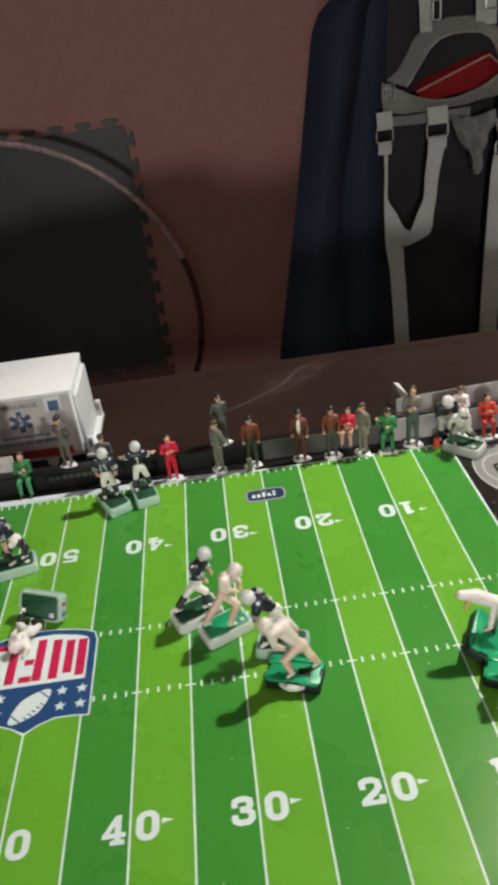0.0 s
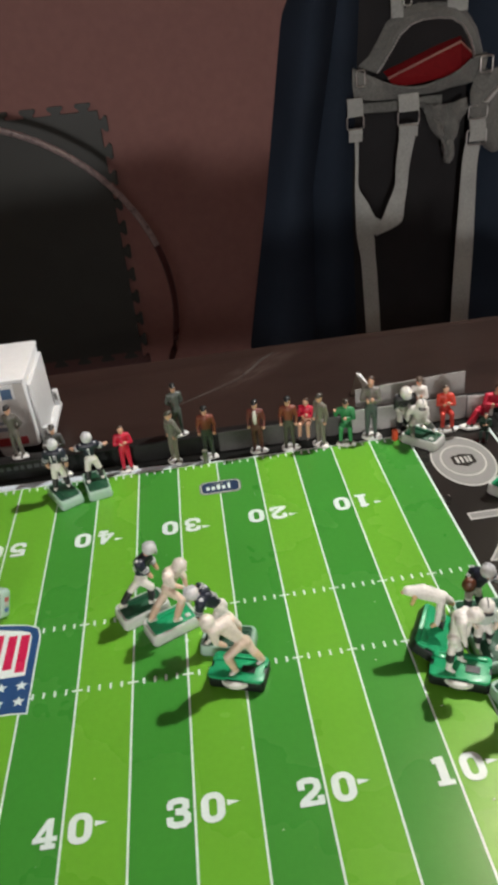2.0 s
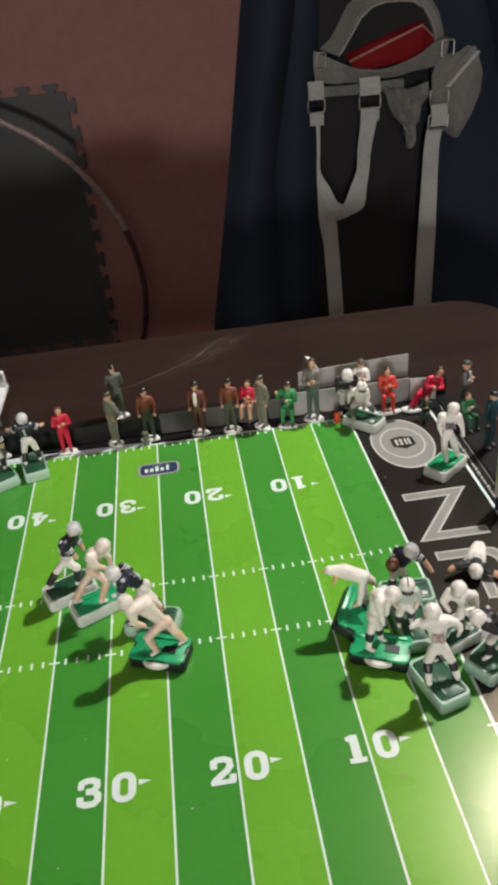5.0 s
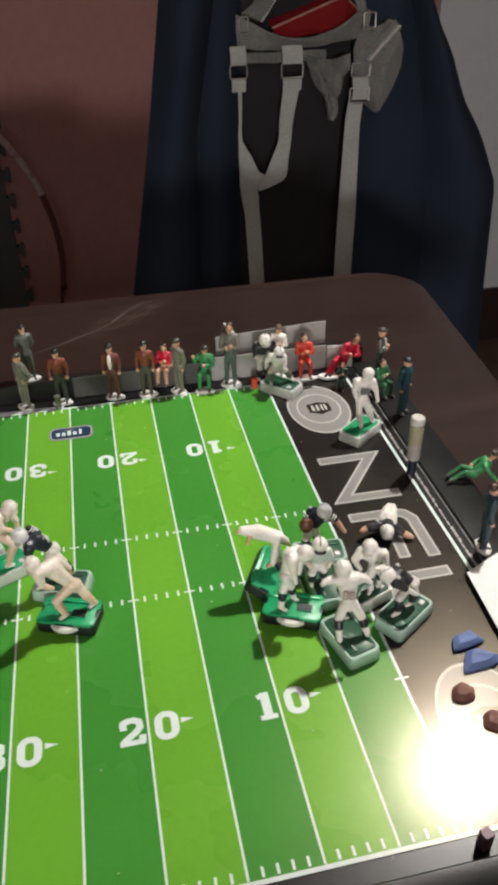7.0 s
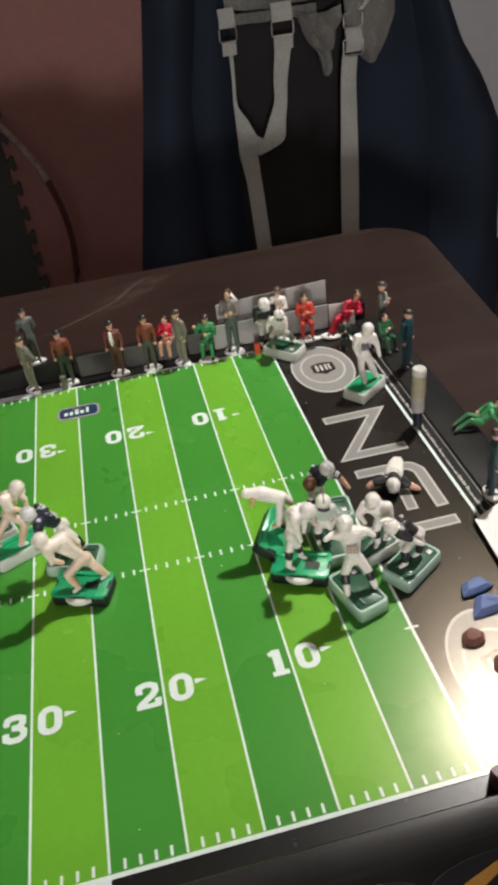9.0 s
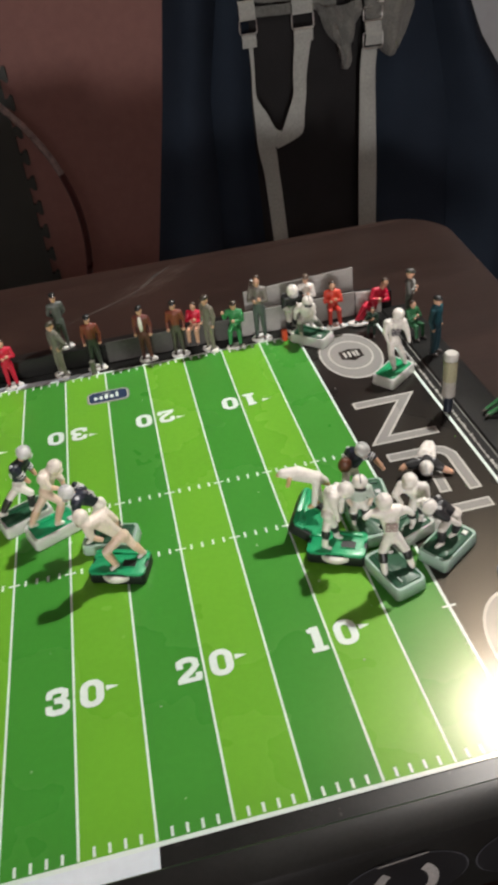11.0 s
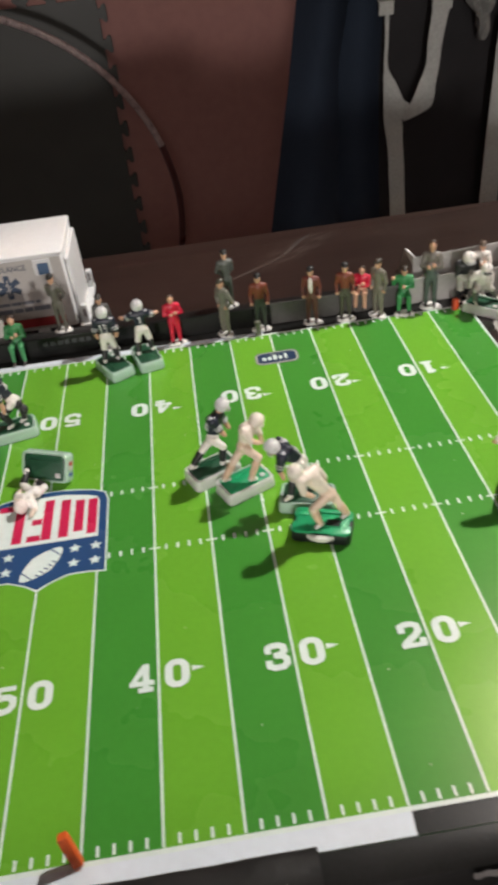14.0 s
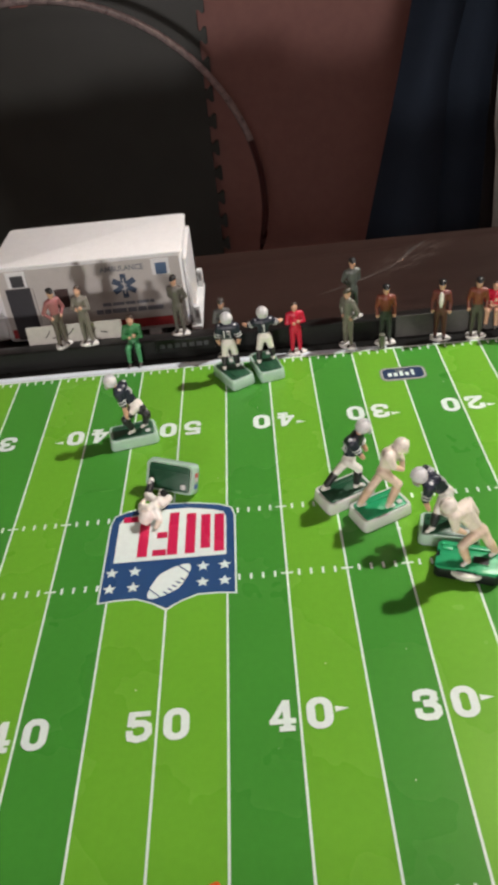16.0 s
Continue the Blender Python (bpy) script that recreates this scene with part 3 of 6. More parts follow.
def shield():
    """The league shield at midfield, seen upside down from the near side; its letters as plain bars."""
    h = thing("midfield_shield", "", "")
    h.parent = board
    def outline(e):
        up = [(-0.0395 - e, 0.166 - e), (-0.0395 - e, 0.2300), (-0.0375 - e * 0.7, 0.2375 + e * 0.7), (-0.030, 0.2412 + e)]
        up += [(x, 0.2412 + e + 0.0045 * math.cos(x / 0.030 * math.pi / 2)) for x in (-0.02, -0.01, 0, 0.01, 0.02)]
        up += [(0.030, 0.2412 + e), (0.0375 + e * 0.7, 0.2375 + e * 0.7), (0.0395 + e, 0.2300), (0.0395 + e, 0.166 - e)]
        low = [(0.030, 0.1672 - e), (0.018, 0.1672 - e), (0.008, 0.163 - e), (0, 0.1580 - e * 1.6), (-0.008, 0.163 - e), (-0.018, 0.1672 - e), (-0.030, 0.1672 - e)]
        return (up + low)[::-1]
    printed("shield_edge", [outline(0.0011)], M_LINE, Z2, h)
    printed("shield_field", [outline(0)], M_BLUE, Z3, h)
    panel = [(-0.0345, 0.1962), (0.0345, 0.1962), (0.0345, 0.2300), (0.0325, 0.2345), (0.026, 0.2372), (0.01, 0.2408), (-0.01, 0.2408), (-0.026, 0.2372), (-0.0325, 0.2345), (-0.0345, 0.2300)]
    printed("shield_panel", [panel], M_LINE, Z4, h)
    zb = Z4 + 0.0001
    bars = [bar(0.0270, 0.1995, 0.0332, 0.2325), bar(0.0185, 0.2030, 0.0245, 0.2330), bar(0.0090, 0.1995, 0.0152, 0.2350),
            bar(-0.0020, 0.1995, 0.0042, 0.2370), bar(-0.0110, 0.1995, -0.0026, 0.2045), bar(-0.0090, 0.2145, -0.0026, 0.2195),
            bar(-0.0205, 0.1995, -0.0143, 0.2365), bar(-0.0320, 0.2310, -0.0211, 0.2360)]
    for i, b in enumerate(bars):
        printed("red_bar", [b], M_RED, zb + 0.00003 * i, h)
    ball = [(0.0168 * math.sin(a), 0.0083 * math.cos(a) * (1 - 0.30 * abs(math.sin(a)))) for a in (2 * math.pi * i / 32 for i in range(32))]
    c, sn = math.cos(radians(46)), math.sin(radians(46))

    def on_ball(x, y):
        return (x * c - y * sn + 0.0008, x * sn + y * c + 0.1784)
    printed("printed_ball", [[on_ball(x, y) for x, y in ball][::-1]], M_LINE, Z4, h)
    printed("lace", [stroke([on_ball(x, -0.0036), on_ball(x + 0.0006, -0.0068)], 0.0009) for x in (-0.0080, -0.0046, -0.0012, 0.0022, 0.0056)], M_BLUE, zb, h)
    printed("ball_band", [stroke([on_ball(x, y) for y in (-0.0048, 0, 0.0048)], 0.0008) for x in (-0.0118, 0.0118)], M_BLUE, zb + 0.00002, h)
    for x in (-0.0345, -0.0205, 0.0205, 0.0335):
        for y in (0.1880, 0.1755):
            star = [(x + (0.0042 if i % 2 == 0 else 0.0018) * math.sin(math.pi * i / 5), y + (0.0042 if i % 2 == 0 else 0.0018) * math.cos(math.pi * i / 5)) for i in range(10)]
            printed("star", [star[::-1]], M_LINE, Z4, h)


shield()


def plaque():
    h = thing("maker_plaque", "", "")
    h.parent = board
    x0, y0, x1, y1 = 0.1575, 0.3672, 0.1935, 0.3862
    printed("plaque_edge", [rounded(x0, y0, x1, y1, 0.0055)], M_GREY, Z2, h)
    printed("plaque_rim", [rounded(x0 + 0.0012, y0 + 0.0012, x1 - 0.0012, y1 - 0.0012, 0.0048)], M_PALE, Z3, h)
    printed("plaque_field", [rounded(x0 + 0.0020, y0 + 0.0020, x1 - 0.0020, y1 - 0.0020, 0.0042)], M_DEEPBLUE, Z4, h)
    z = Z4 + 0.0001
    for x, w, y, hgt in ((0.1650, 0.0030, 0.3755, 0.0050), (0.1695, 0.0030, 0.3755, 0.0050), (0.1740, 0.0030, 0.3765, 0.0072), (0.1785, 0.0030, 0.3755, 0.0050), (0.1830, 0.0022, 0.3770, 0.0080)):
        printed("script_bar", [rounded(x - w / 2, y - hgt / 2, x + w / 2, y + hgt / 2, 0.0010, 3)], M_LINE, z, h)
    printed("script_bar", [bar(0.170, 0.3808, 0.178, 0.3818)], M_GREY, z, h)


plaque()


def end_zone_print(side, flip):
    """Large outlined letter shapes and an oval badge in an end zone."""
    def at(pts):
        q = [(side * x, W - y if flip else y) for x, y in pts]
        return q
    def lay(name, pts, w, label):
        for d, m, z in ((0, M_PALE, Z1), (0.0030, M_GREY, Z2)):
            p = [Vector(q) for q in at(pts)]
            p[0] += (p[1] - p[0]).normalized() * d / 2
            p[-1] += (p[-2] - p[-1]).normalized() * d / 2
            printed(name, [stroke(p, w - d)], m, z, label=label)
    lay("end_zone_shape", [(0.3625, 0.2902), (0.4045, 0.2902), (0.3675, 0.2423), (0.4104, 0.2417)], 0.0088, "outlined grey angular shape")
    lay("end_zone_shape", [(0.3645, 0.2210), (0.3970, 0.2204), (0.4035, 0.2180), (0.4075, 0.2118), (0.4078, 0.1730)], 0.0088, "outlined grey arched shape")
    lay("end_zone_shape", [(0.3900, 0.2060), (0.3880, 0.1755)], 0.0080, "outlined grey bar")
    lay("end_zone_shape", [(0.4118, 0.1587), (0.3690, 0.1587), (0.3690, 0.1240)], 0.0088, "outlined grey angled bar")
    for cy in (0.3655, 0.0500):
        for rx, ry, m, z in ((0.0265, 0.0385, M_PALE, Z1), (0.0250, 0.0365, M_GREY, Z2), (0.0190, 0.0240, M_PALE, Z3), (0.0175, 0.0222, M_GREY, Z4)):
            printed("oval_badge", [at(ellipse(0.385, cy, rx, ry))], m, z, label="outlined grey oval badge")
        z = Z4 + 0.0001
        crest = [(-0.0085, 0.006), (-0.0085, -0.005), (-0.003, -0.0075), (0, -0.0095), (0.003, -0.0075), (0.0085, -0.005), (0.0085, 0.006), (0, 0.0085)]
        printed("badge_crest", [at([(0.3855 + x * 1.15, cy + y * 1.1) for x, y in crest])], M_BLACK, z)
        for i, (x, w) in enumerate(((-0.0055, 0.0022), (-0.0015, 0.0022), (0.0025, 0.0018), (0.0055, 0.0018))):
            printed("badge_bar", [at(bar(0.3855 + x - w / 2, cy - 0.004, 0.3855 + x + w / 2, cy + 0.005))], M_PALE, z + 0.0001)
    rng = random.Random(7)
    y = 0.03
    out = []
    while y < 0.40:
        n = rng.uniform(0.003, 0.006)
        out.append(at(bar(0.4290, y, 0.4290 + rng.uniform(0.0010, 0.0022), y + n * 0.45)))
        out.append(at(bar(0.4290, y + n * 0.55, 0.4290 + rng.uniform(0.0012, 0.0024), y + n)))
        y += n + rng.uniform(0.0006, 0.002)
    printed("small_print", out, M_PALE, Z1, label="unreadable fine print bars")
    printed("border_line", [at(bar(0.4355, 0.0, 0.4363, W))], M_GREY, Z1)


end_zone_print(1, False)
end_zone_print(-1, False)

LIP = 0.0175
def rail(path, inward, height, wide):
    """One side of the frame: its section swept along a path of two corners."""
    prof = [(0.0002, -0.008), (0.0002, height - 0.001), (0.0012, height), (wide, height), (wide + 0.0035, height - 0.0015), (wide + 0.0060, height - 0.0065), (wide + 0.0100, TABLE + 0.001), (wide + 0.0045, TABLE), (0.0, TABLE)]
    s = Shape()
    (ax, ay), (bx, by) = path
    nx, ny = inward
    n = len(prof)
    v = [(x - nx * d, y - ny * d, z) for x, y in ((ax, ay), (bx, by)) for d, z in prof]
    s.add(v, [[i, i + 1, n + i + 1, n + i] for i in range(n - 1)] + [[n - 1, 0, n, 2 * n - 1], list(range(n))[::-1], list(range(n, 2 * n))], M_FRAME)
    part("frame_rail", s, board, "scuffed black frame rail")


rail([(-0.4365, -0.0195), (0.460, -0.0195)], (0, 1), LIP, 0.0115)
rail([(-0.4365, 0.435), (0.448, 0.435)], (0, -1), LIP, 0.0115)
rail([(-0.437, -0.0415), (-0.437, 0.457)], (1, 0), LIP, 0.0115)
rail([(0.437, -0.0190), (0.437, 0.4345)], (-1, 0), 0.0010, 0.0270)


def front(x, v, lift=0.0004):
    """A place on the frame's front face: v runs from 0 at its upper edge to 1 at the table."""
    a, b = Vector((0, -0.0195 - 0.0175, LIP - 0.0065)), Vector((0, -0.0195 - 0.0215, TABLE + 0.001))
    n = Vector((0, -1, -0.1)).normalized()
    p = a.lerp(b, v) + n * lift
    return (x, p.y, p.z)


def on_front(name, outlines, m, lift, parent, label=""):
    s = Shape()
    for o in outlines:
        s.add([front(x, v, lift) for x, v in o], [list(range(len(o)))], m)
    return part(name, s, parent, label, smooth=False)


M_NAVY = surface("navy_print", (0.0085, 0.0085, 0.0100), 0.4, 0.2, 300, 40)
M_OUT = surface("dark_grey_print", (0.045, 0.045, 0.052), 0.45, 0.2, 300, 40)
M_WPRINT = surface("worn_white_print", (0.27, 0.26, 0.25), 0.5, 0.3, 500, 70)
M_WORN = surface("worn_grey_print", (0.13, 0.125, 0.12), 0.5, 0.35, 500, 70)
M_RPRINT = surface("red_orange_print", (0.21, 0.013, 0.018), 0.45, 0.25, 500, 70)
for i, x in enumerate((-0.40, -0.335, -0.275, -0.2145, -0.150, -0.09, -0.03, 0.03, 0.085, 0.1435, 0.2145, 0.275, 0.335, 0.395)):
    h = thing("team_oval", "", "")
    h.parent = board
    on_front("oval_edge", [ellipse(x, 0.46, 0.0285, 0.44)], M_OUT, 0.0004, h)
    on_front("oval_field", [ellipse(x, 0.46, 0.0277, 0.425)], M_NAVY, 0.0007, h)
    kind = i % 4
    if kind == 2:
        on_front("badge_edge", [[(x - 0.0195, 0.86), (x - 0.0165, 0.70), (x - 0.0195, 0.30), (x - 0.014, 0.20), (x + 0.016, 0.10), (x + 0.0215, 0.22), (x + 0.0205, 0.44), (x + 0.022, 0.58), (x + 0.017, 0.76)]], M_WPRINT, 0.0010, h)
        on_front("badge_field", [[(x - 0.0175, 0.80), (x - 0.0150, 0.68), (x - 0.0165, 0.34), (x - 0.012, 0.25), (x + 0.015, 0.15), (x + 0.0200, 0.24), (x + 0.0190, 0.44), (x + 0.0205, 0.58), (x + 0.016, 0.71)]], M_RPRINT, 0.0013, h)
        on_front("black_bar", [[(x - 0.0100, 0.36), (x - 0.0070, 0.32), (x - 0.0055, 0.72), (x - 0.0090, 0.76)]], M_NAVY, 0.0016, h)
        on_front("black_bar", [[(x + 0.0030, 0.26), (x + 0.0080, 0.23), (x + 0.0040, 0.52), (x + 0.0090, 0.70), (x + 0.0040, 0.72), (x - 0.0005, 0.50)]], M_NAVY, 0.0016, h)
        on_front("pale_bar", [[(x - 0.0040, 0.38), (x + 0.0005, 0.36), (x + 0.0005, 0.44), (x - 0.0040, 0.46)], [(x - 0.0040, 0.56), (x + 0.0005, 0.54), (x + 0.0005, 0.62), (x - 0.0040, 0.64)]], M_WPRINT, 0.0016, h)
    elif kind == 3:
        # the horseshoe opens upwards
        s = Shape()
        wide = [[front(x + (0.0125 + e) * math.sin(radians(a)), 0.50 + (0.33 + e * 24) * math.cos(radians(a)), 0.0011) for e in (-0.0024, 0.0024)] for a in range(-140, 141, 14)]
        s.sheet(wide, M_WPRINT)
        part("horseshoe_shape", s, h, smooth=False)
        on_front("pale_bar", [[(x - 0.012, 0.045), (x + 0.010, 0.005), (x + 0.010, 0.025), (x - 0.012, 0.065)]], M_WPRINT, 0.0012, h)
    elif kind == 1:
        on_front("badge_disc", [ellipse(x, 0.48, 0.0135, 0.33)], M_WORN, 0.0010, h)
        for dx, v, m in ((0.006, 0.36, plastic((0.18, 0.045, 0.040))), (-0.003, 0.30, plastic((0.20, 0.11, 0.05))), (0.002, 0.66, M_NAVY)):
            on_front("badge_diamond", [[(x + dx, v - 0.13), (x + dx + 0.0045, v), (x + dx, v + 0.13), (x + dx - 0.0045, v)]], m, 0.0014, h)
    else:
        on_front("badge_streak", [[(x - 0.016, 0.55), (x + 0.004, 0.16), (x + 0.016, 0.20), (x + 0.002, 0.48), (x - 0.006, 0.72)]], plastic((0.30, 0.15, 0.03)), 0.0010, h)

# tape and card laid on the rim
def laid(name, o, z, m, label, thick=0.0004, category="tape"):
    s = Shape()
    n = len(o)
    s.add([(x, y, z + thick) for x, y in o] + [(x, y, z) for x, y in o], [list(range(n)), list(range(n, 2 * n))[::-1]] + [[i, n + i, n + (i + 1) % n, (i + 1) % n] for i in range(n)], m)
    return tagged(part(name, s, smooth=False), label, category)


laid("white_tape_strip", [(-0.40, -0.0185), (0.1748, -0.0185), (0.1755, -0.0026), (-0.40, -0.0022)], -0.0003, M_TAPE, "white paper tape along the near sideline")
laid("white_tape_strip", [(-0.42, W + 0.0028), (0.060, W + 0.0030), (0.095, W + 0.0035), (0.094, W + 0.0088), (0.02, W + 0.0092), (-0.42, W + 0.0098)], -0.0003, M_TAPE, "white paper tape along the far sideline")
laid("white_tape_strip", [(0.098, W + 0.0030), (0.170, W + 0.0030), (0.170, W + 0.0066), (0.098, W + 0.0082)], -0.0003, M_TAPE, "short torn white tape strip on the far sideline")
laid("white_tape_strip", [(0.352, W + 0.0035), (0.4210, W + 0.0030), (0.4210, W + 0.0052), (0.352, W + 0.0056)], -0.0003, M_TAPE, "thin white tape strip at the end zone corner")

s = Shape()
rows = []
for d, z in ((-0.0006, LIP - 0.006), (-0.0008, LIP + 0.0004), (0.001, LIP + 0.0014), (0.0115, LIP + 0.0012), (0.0158, LIP - 0.0008), (0.0185, LIP - 0.0062), (0.0222, TABLE + 0.004)):
    rows.append([(x, -0.0195 - d, z + 0.0004 * math.sin(60 * x) + 0.00025 * math.sin(190 * x + 400 * d)) for x in np.linspace(-0.10, 0.1325, 48)])
s.sheet(rows, M_BLACKTAPE, 0.0005)
tagged(part("black_tape_patch", s), "black tape patch folded over the board frame", "tape")
s = Shape()
s.sheet([[front(x, v, 0.0006 + 0.0003 * math.sin(900 * x)) for x in np.linspace(0.1885, 0.2005, 9)] for v in (-0.17, -0.12, -0.06)], M_WORN)
tagged(part("tape_scrap", s), "small crumpled clear tape scrap on the frame", "tape")

# cards standing on and against the far rim
def upright(name, x0, x1, y0, y1, z0, z1, m, label, lean=0.0, category="card", slope=0.0):
    s = Shape()
    grid = []
    for j in range(3):
        z = z0 + (z1 - z0) * j / 2
        grid.append([(x0 + (x1 - x0) * i / 12, y0 + (y1 - y0) * i / 12 + lean * j / 2 + 0.0003 * math.sin(i * 2.1), z + slope * (i / 12) * (j / 2)) for i in range(13)])
    s.sheet(grid, m, 0.0009)
    return tagged(part(name, s), label, category)


# the left strip is the same card, with its shade put into the grey
upright("sideline_card", 0.180, 0.302, 0.4338, 0.4338, -0.0002, 0.0195, M_DCARD, "card strip against the far rim, its grey darkened for shade")
upright("sideline_card", 0.3035, 0.4118, 0.4336, 0.4336, -0.0002, 0.0235, M_CARD, "pale grey card strip standing against the far rim")
upright("sideline_card", 0.4128, 0.4365, 0.4336, 0.4300, -0.0002, 0.0225, M_WCARD, "white card piece in the rim's corner")
upright("backdrop_card", 0.3110, 0.4150, 0.4490, 0.4490, LIP, 0.0360, M_CARD, "tilted pale grey card standing behind the toy figures", slope=0.0045)
M_BANNER = surface("banner_paper", (0.52, 0.50, 0.46), 0.65, 0.12, 300, 40, 0.0008, 180)
banner = upright("paper_banner", -0.1335, -0.0515, 0.4475, 0.4475, LIP, 0.0335, M_BANNER, "crumpled off-white paper banner beside the toy ambulance", lean=0.0015, category="paper")
for a, b in (((-0.118, 0.0235), (-0.113, 0.0300)), ((-0.112, 0.0225), (-0.1045, 0.0245)), ((-0.0985, 0.0245), (-0.0925, 0.0300)), ((-0.0790, 0.0225), (-0.0735, 0.0290)), ((-0.0700, 0.0250), (-0.0640, 0.0235))):
    s = Shape()
    s.tube([(a[0], 0.4471, a[1]), ((a[0] + b[0]) / 2 + 0.0006, 0.4472, (a[1] + b[1]) / 2), (b[0], 0.4473, b[1])], 0.00045, M_DCARD, 6)
    part("pen_mark", s, banner, "dark pen stroke")
plate = thing("raised_plate", "dark raised plate with worn lettering on the board rim", "plate")
s = Shape()
s.box((-0.0235, 0.4322, 0.0070), (0.0272, 0.4337, 0.0188), M_FRAME, 0.0006)
part("plate_body", s, plate)
for k in range(7):
    s = Shape()
    s.box((-0.0195 + 0.0062 * k, 0.4316, 0.0112), (-0.0155 + 0.0062 * k + 0.0004 * (k % 3), 0.43215, 0.0150), M_OUT, 0.0002)
    part("raised_bar", s, plate, "worn grey raised bar")
laid("paper_sheet", [(0.4185, 0.150), (0.4145, 0.084), (0.50, 0.080), (0.50, 0.186)], 0.0040, M_PAPER, "plain white paper sheet resting on the frame", category="paper")

# dust and crumbs on the field
rng = random.Random(21)
s = Shape()
for k in range(75):
    x, y, r = rng.uniform(-0.41, 0.42), rng.uniform(0.003, 0.41), rng.choice((0.00018, 0.0002, 0.00028, 0.0004))
    a, q = rng.uniform(0, 6.28), rng.uniform(1.0, 2.4)
    o = [(r * q * math.cos(t) * rng.uniform(0.7, 1.2), r * math.sin(t) * rng.uniform(0.7, 1.2)) for t in (2 * math.pi * i / 7 for i in range(7))]
    o = [(x + u * math.cos(a) - v * math.sin(a), y + u * math.sin(a) + v * math.cos(a)) for u, v in o]
    s.rings([[(u, v, 0.0005) for u, v in o], [(x + (u - x) * 0.6, y + (v - y) * 0.6, 0.0005 + r * 0.6) for u, v in o]], M_WCARD if k % 4 else M_LIGHT)
tagged(part("dust_specks", s), "scattered pale dust specks on the glossy field", "dust", kind="stuff")

# ---- toy ambulance ----
def ambulance():
    a = thing("toy_ambulance", "white plastic toy ambulance with blue star parked on the table", "toy vehicle")
    # the side's white is greyed, so its shade is in the paint
    m_w, m_shaded_white = plastic((0.74, 0.75, 0.75), 0.5, 0.06), plastic((0.50, 0.48, 0.45), 0.55, 0.06)
    m_red, m_dark, m_blue = plastic((0.34, 0.03, 0.035)), plastic((0.035, 0.035, 0.04)), plastic((0.06, 0.12, 0.22))
    x0, x1, y0, y1, zr = -0.176, 0.0, 0.519, 0.611, 0.0585
    s = Shape()
    s.prism(rounded(x0, y0, x1, y1, 0.004), -0.016, zr - 0.001, m_w, 0.0015)
    part("box_body", s, a)
    s = Shape()
    s.prism(rounded(x0 - 0.0006, y0 - 0.0012, x1 + 0.001, y1 + 0.001, 0.004), zr - 0.001, zr + 0.0020, m_w, 0.0012)
    part("roof", s, a)
    f = y0 - 0.0004

    def panel(name, pts, m, lift, label=""):
        q = Shape()
        n = len(pts)
        q.add([(x, f - lift, z) for x, z in pts] + [(x, f, z) for x, z in pts], [list(range(n))] + [[i, (i + 1) % n, n + (i + 1) % n, n + i] for i in range(n)], m)
        return part(name, q, a, label, smooth=False)
    panel("side_panel", bar(x0 + 0.005, -0.014, x1 - 0.002, 0.056), m_shaded_white, 0.0006)
    panel("red_stripe", bar(x0 + 0.006, -0.0115, -0.0105, -0.0025), m_red, 0.0012)
    for xa, xb in ((-0.1615, -0.1437), (-0.0277, -0.0115)):
        panel("window_frame", bar(xa, 0.0405, xb, 0.0555), m_w, 0.0020)
        panel("window_pane", bar(xa + 0.0035, 0.0410, xb - 0.0025, 0.0520), m_blue if xa > -0.1 else m_dark, 0.0024)
    panel("side_door", bar(-0.1655, -0.0135, -0.1425, 0.0390), m_dark, 0.0015, "dark side door")
    panel("door_trim", bar(-0.1415, -0.0135, -0.1400, 0.0390), m_shaded_white, 0.0022)
    panel("rear_window", bar(-0.1210, 0.0165, -0.1085, 0.0348), plastic((0.05, 0.025, 0.022)), 0.0018, "small dark window")
    m_text = plastic((0.17, 0.18, 0.21))
    s = text_shape("AMBULANCE", 0.0052, m_text, pose(-0.0550, f - 0.0011, 0.0497, 90, 0, 0), 0.0002, 0.00005, 0.92)
    part("lettering", s, a, smooth=False)
    m_star = plastic((0.050, 0.078, 0.125))
    for k in range(3):
        c, sn = math.cos(radians(60 * k + 90)), math.sin(radians(60 * k + 90))
        pts = [(-0.0555 + u * c - v * sn, 0.0320 + u * sn + v * c) for u, v in ((-0.0118, -0.0026), (0.0118, -0.0026), (0.0118, 0.0026), (-0.0118, 0.0026))]
        panel("star_bar", pts, m_star, 0.0011 + 0.0001 * k)
    panel("star_staff", bar(-0.0561, 0.0245, -0.0549, 0.0395), m_shaded_white, 0.0016)
    panel("star_snake", [(-0.0580, 0.0345), (-0.0530, 0.0325), (-0.0530, 0.0337), (-0.0580, 0.0357)], m_shaded_white, 0.0017)
    panel("star_snake", [(-0.0530, 0.0300), (-0.0580, 0.0280), (-0.0580, 0.0292), (-0.0530, 0.0312)], m_shaded_white, 0.0017)
    rng = random.Random(3)
    for z, h, xa, xb in ((0.0147, 0.0030, -0.0790, -0.0300), (0.0076, 0.0044, -0.0865, -0.0225)):
        x = xa
        while x < xb:
            w = rng.uniform(0.006, 0.015)
            panel("writing_bar", bar(x, z - h / 2, min(x + w, xb), z + h / 2), m_text, 0.0010)
            x += w + 0.0012
    s = Shape()
    s.box((x1 + 0.0005, y0 + 0.006, -0.019), (x1 + 0.004, y1 - 0.006, 0.050), m_w, 0.001)
    part("rear_door", s, a)
    s = Shape()
    s.box((x1 + 0.0005, y0 - 0.001, -0.0205), (x1 + 0.011, y1 + 0.001, -0.0165), m_w, 0.0006)
    part("rear_step", s, a)
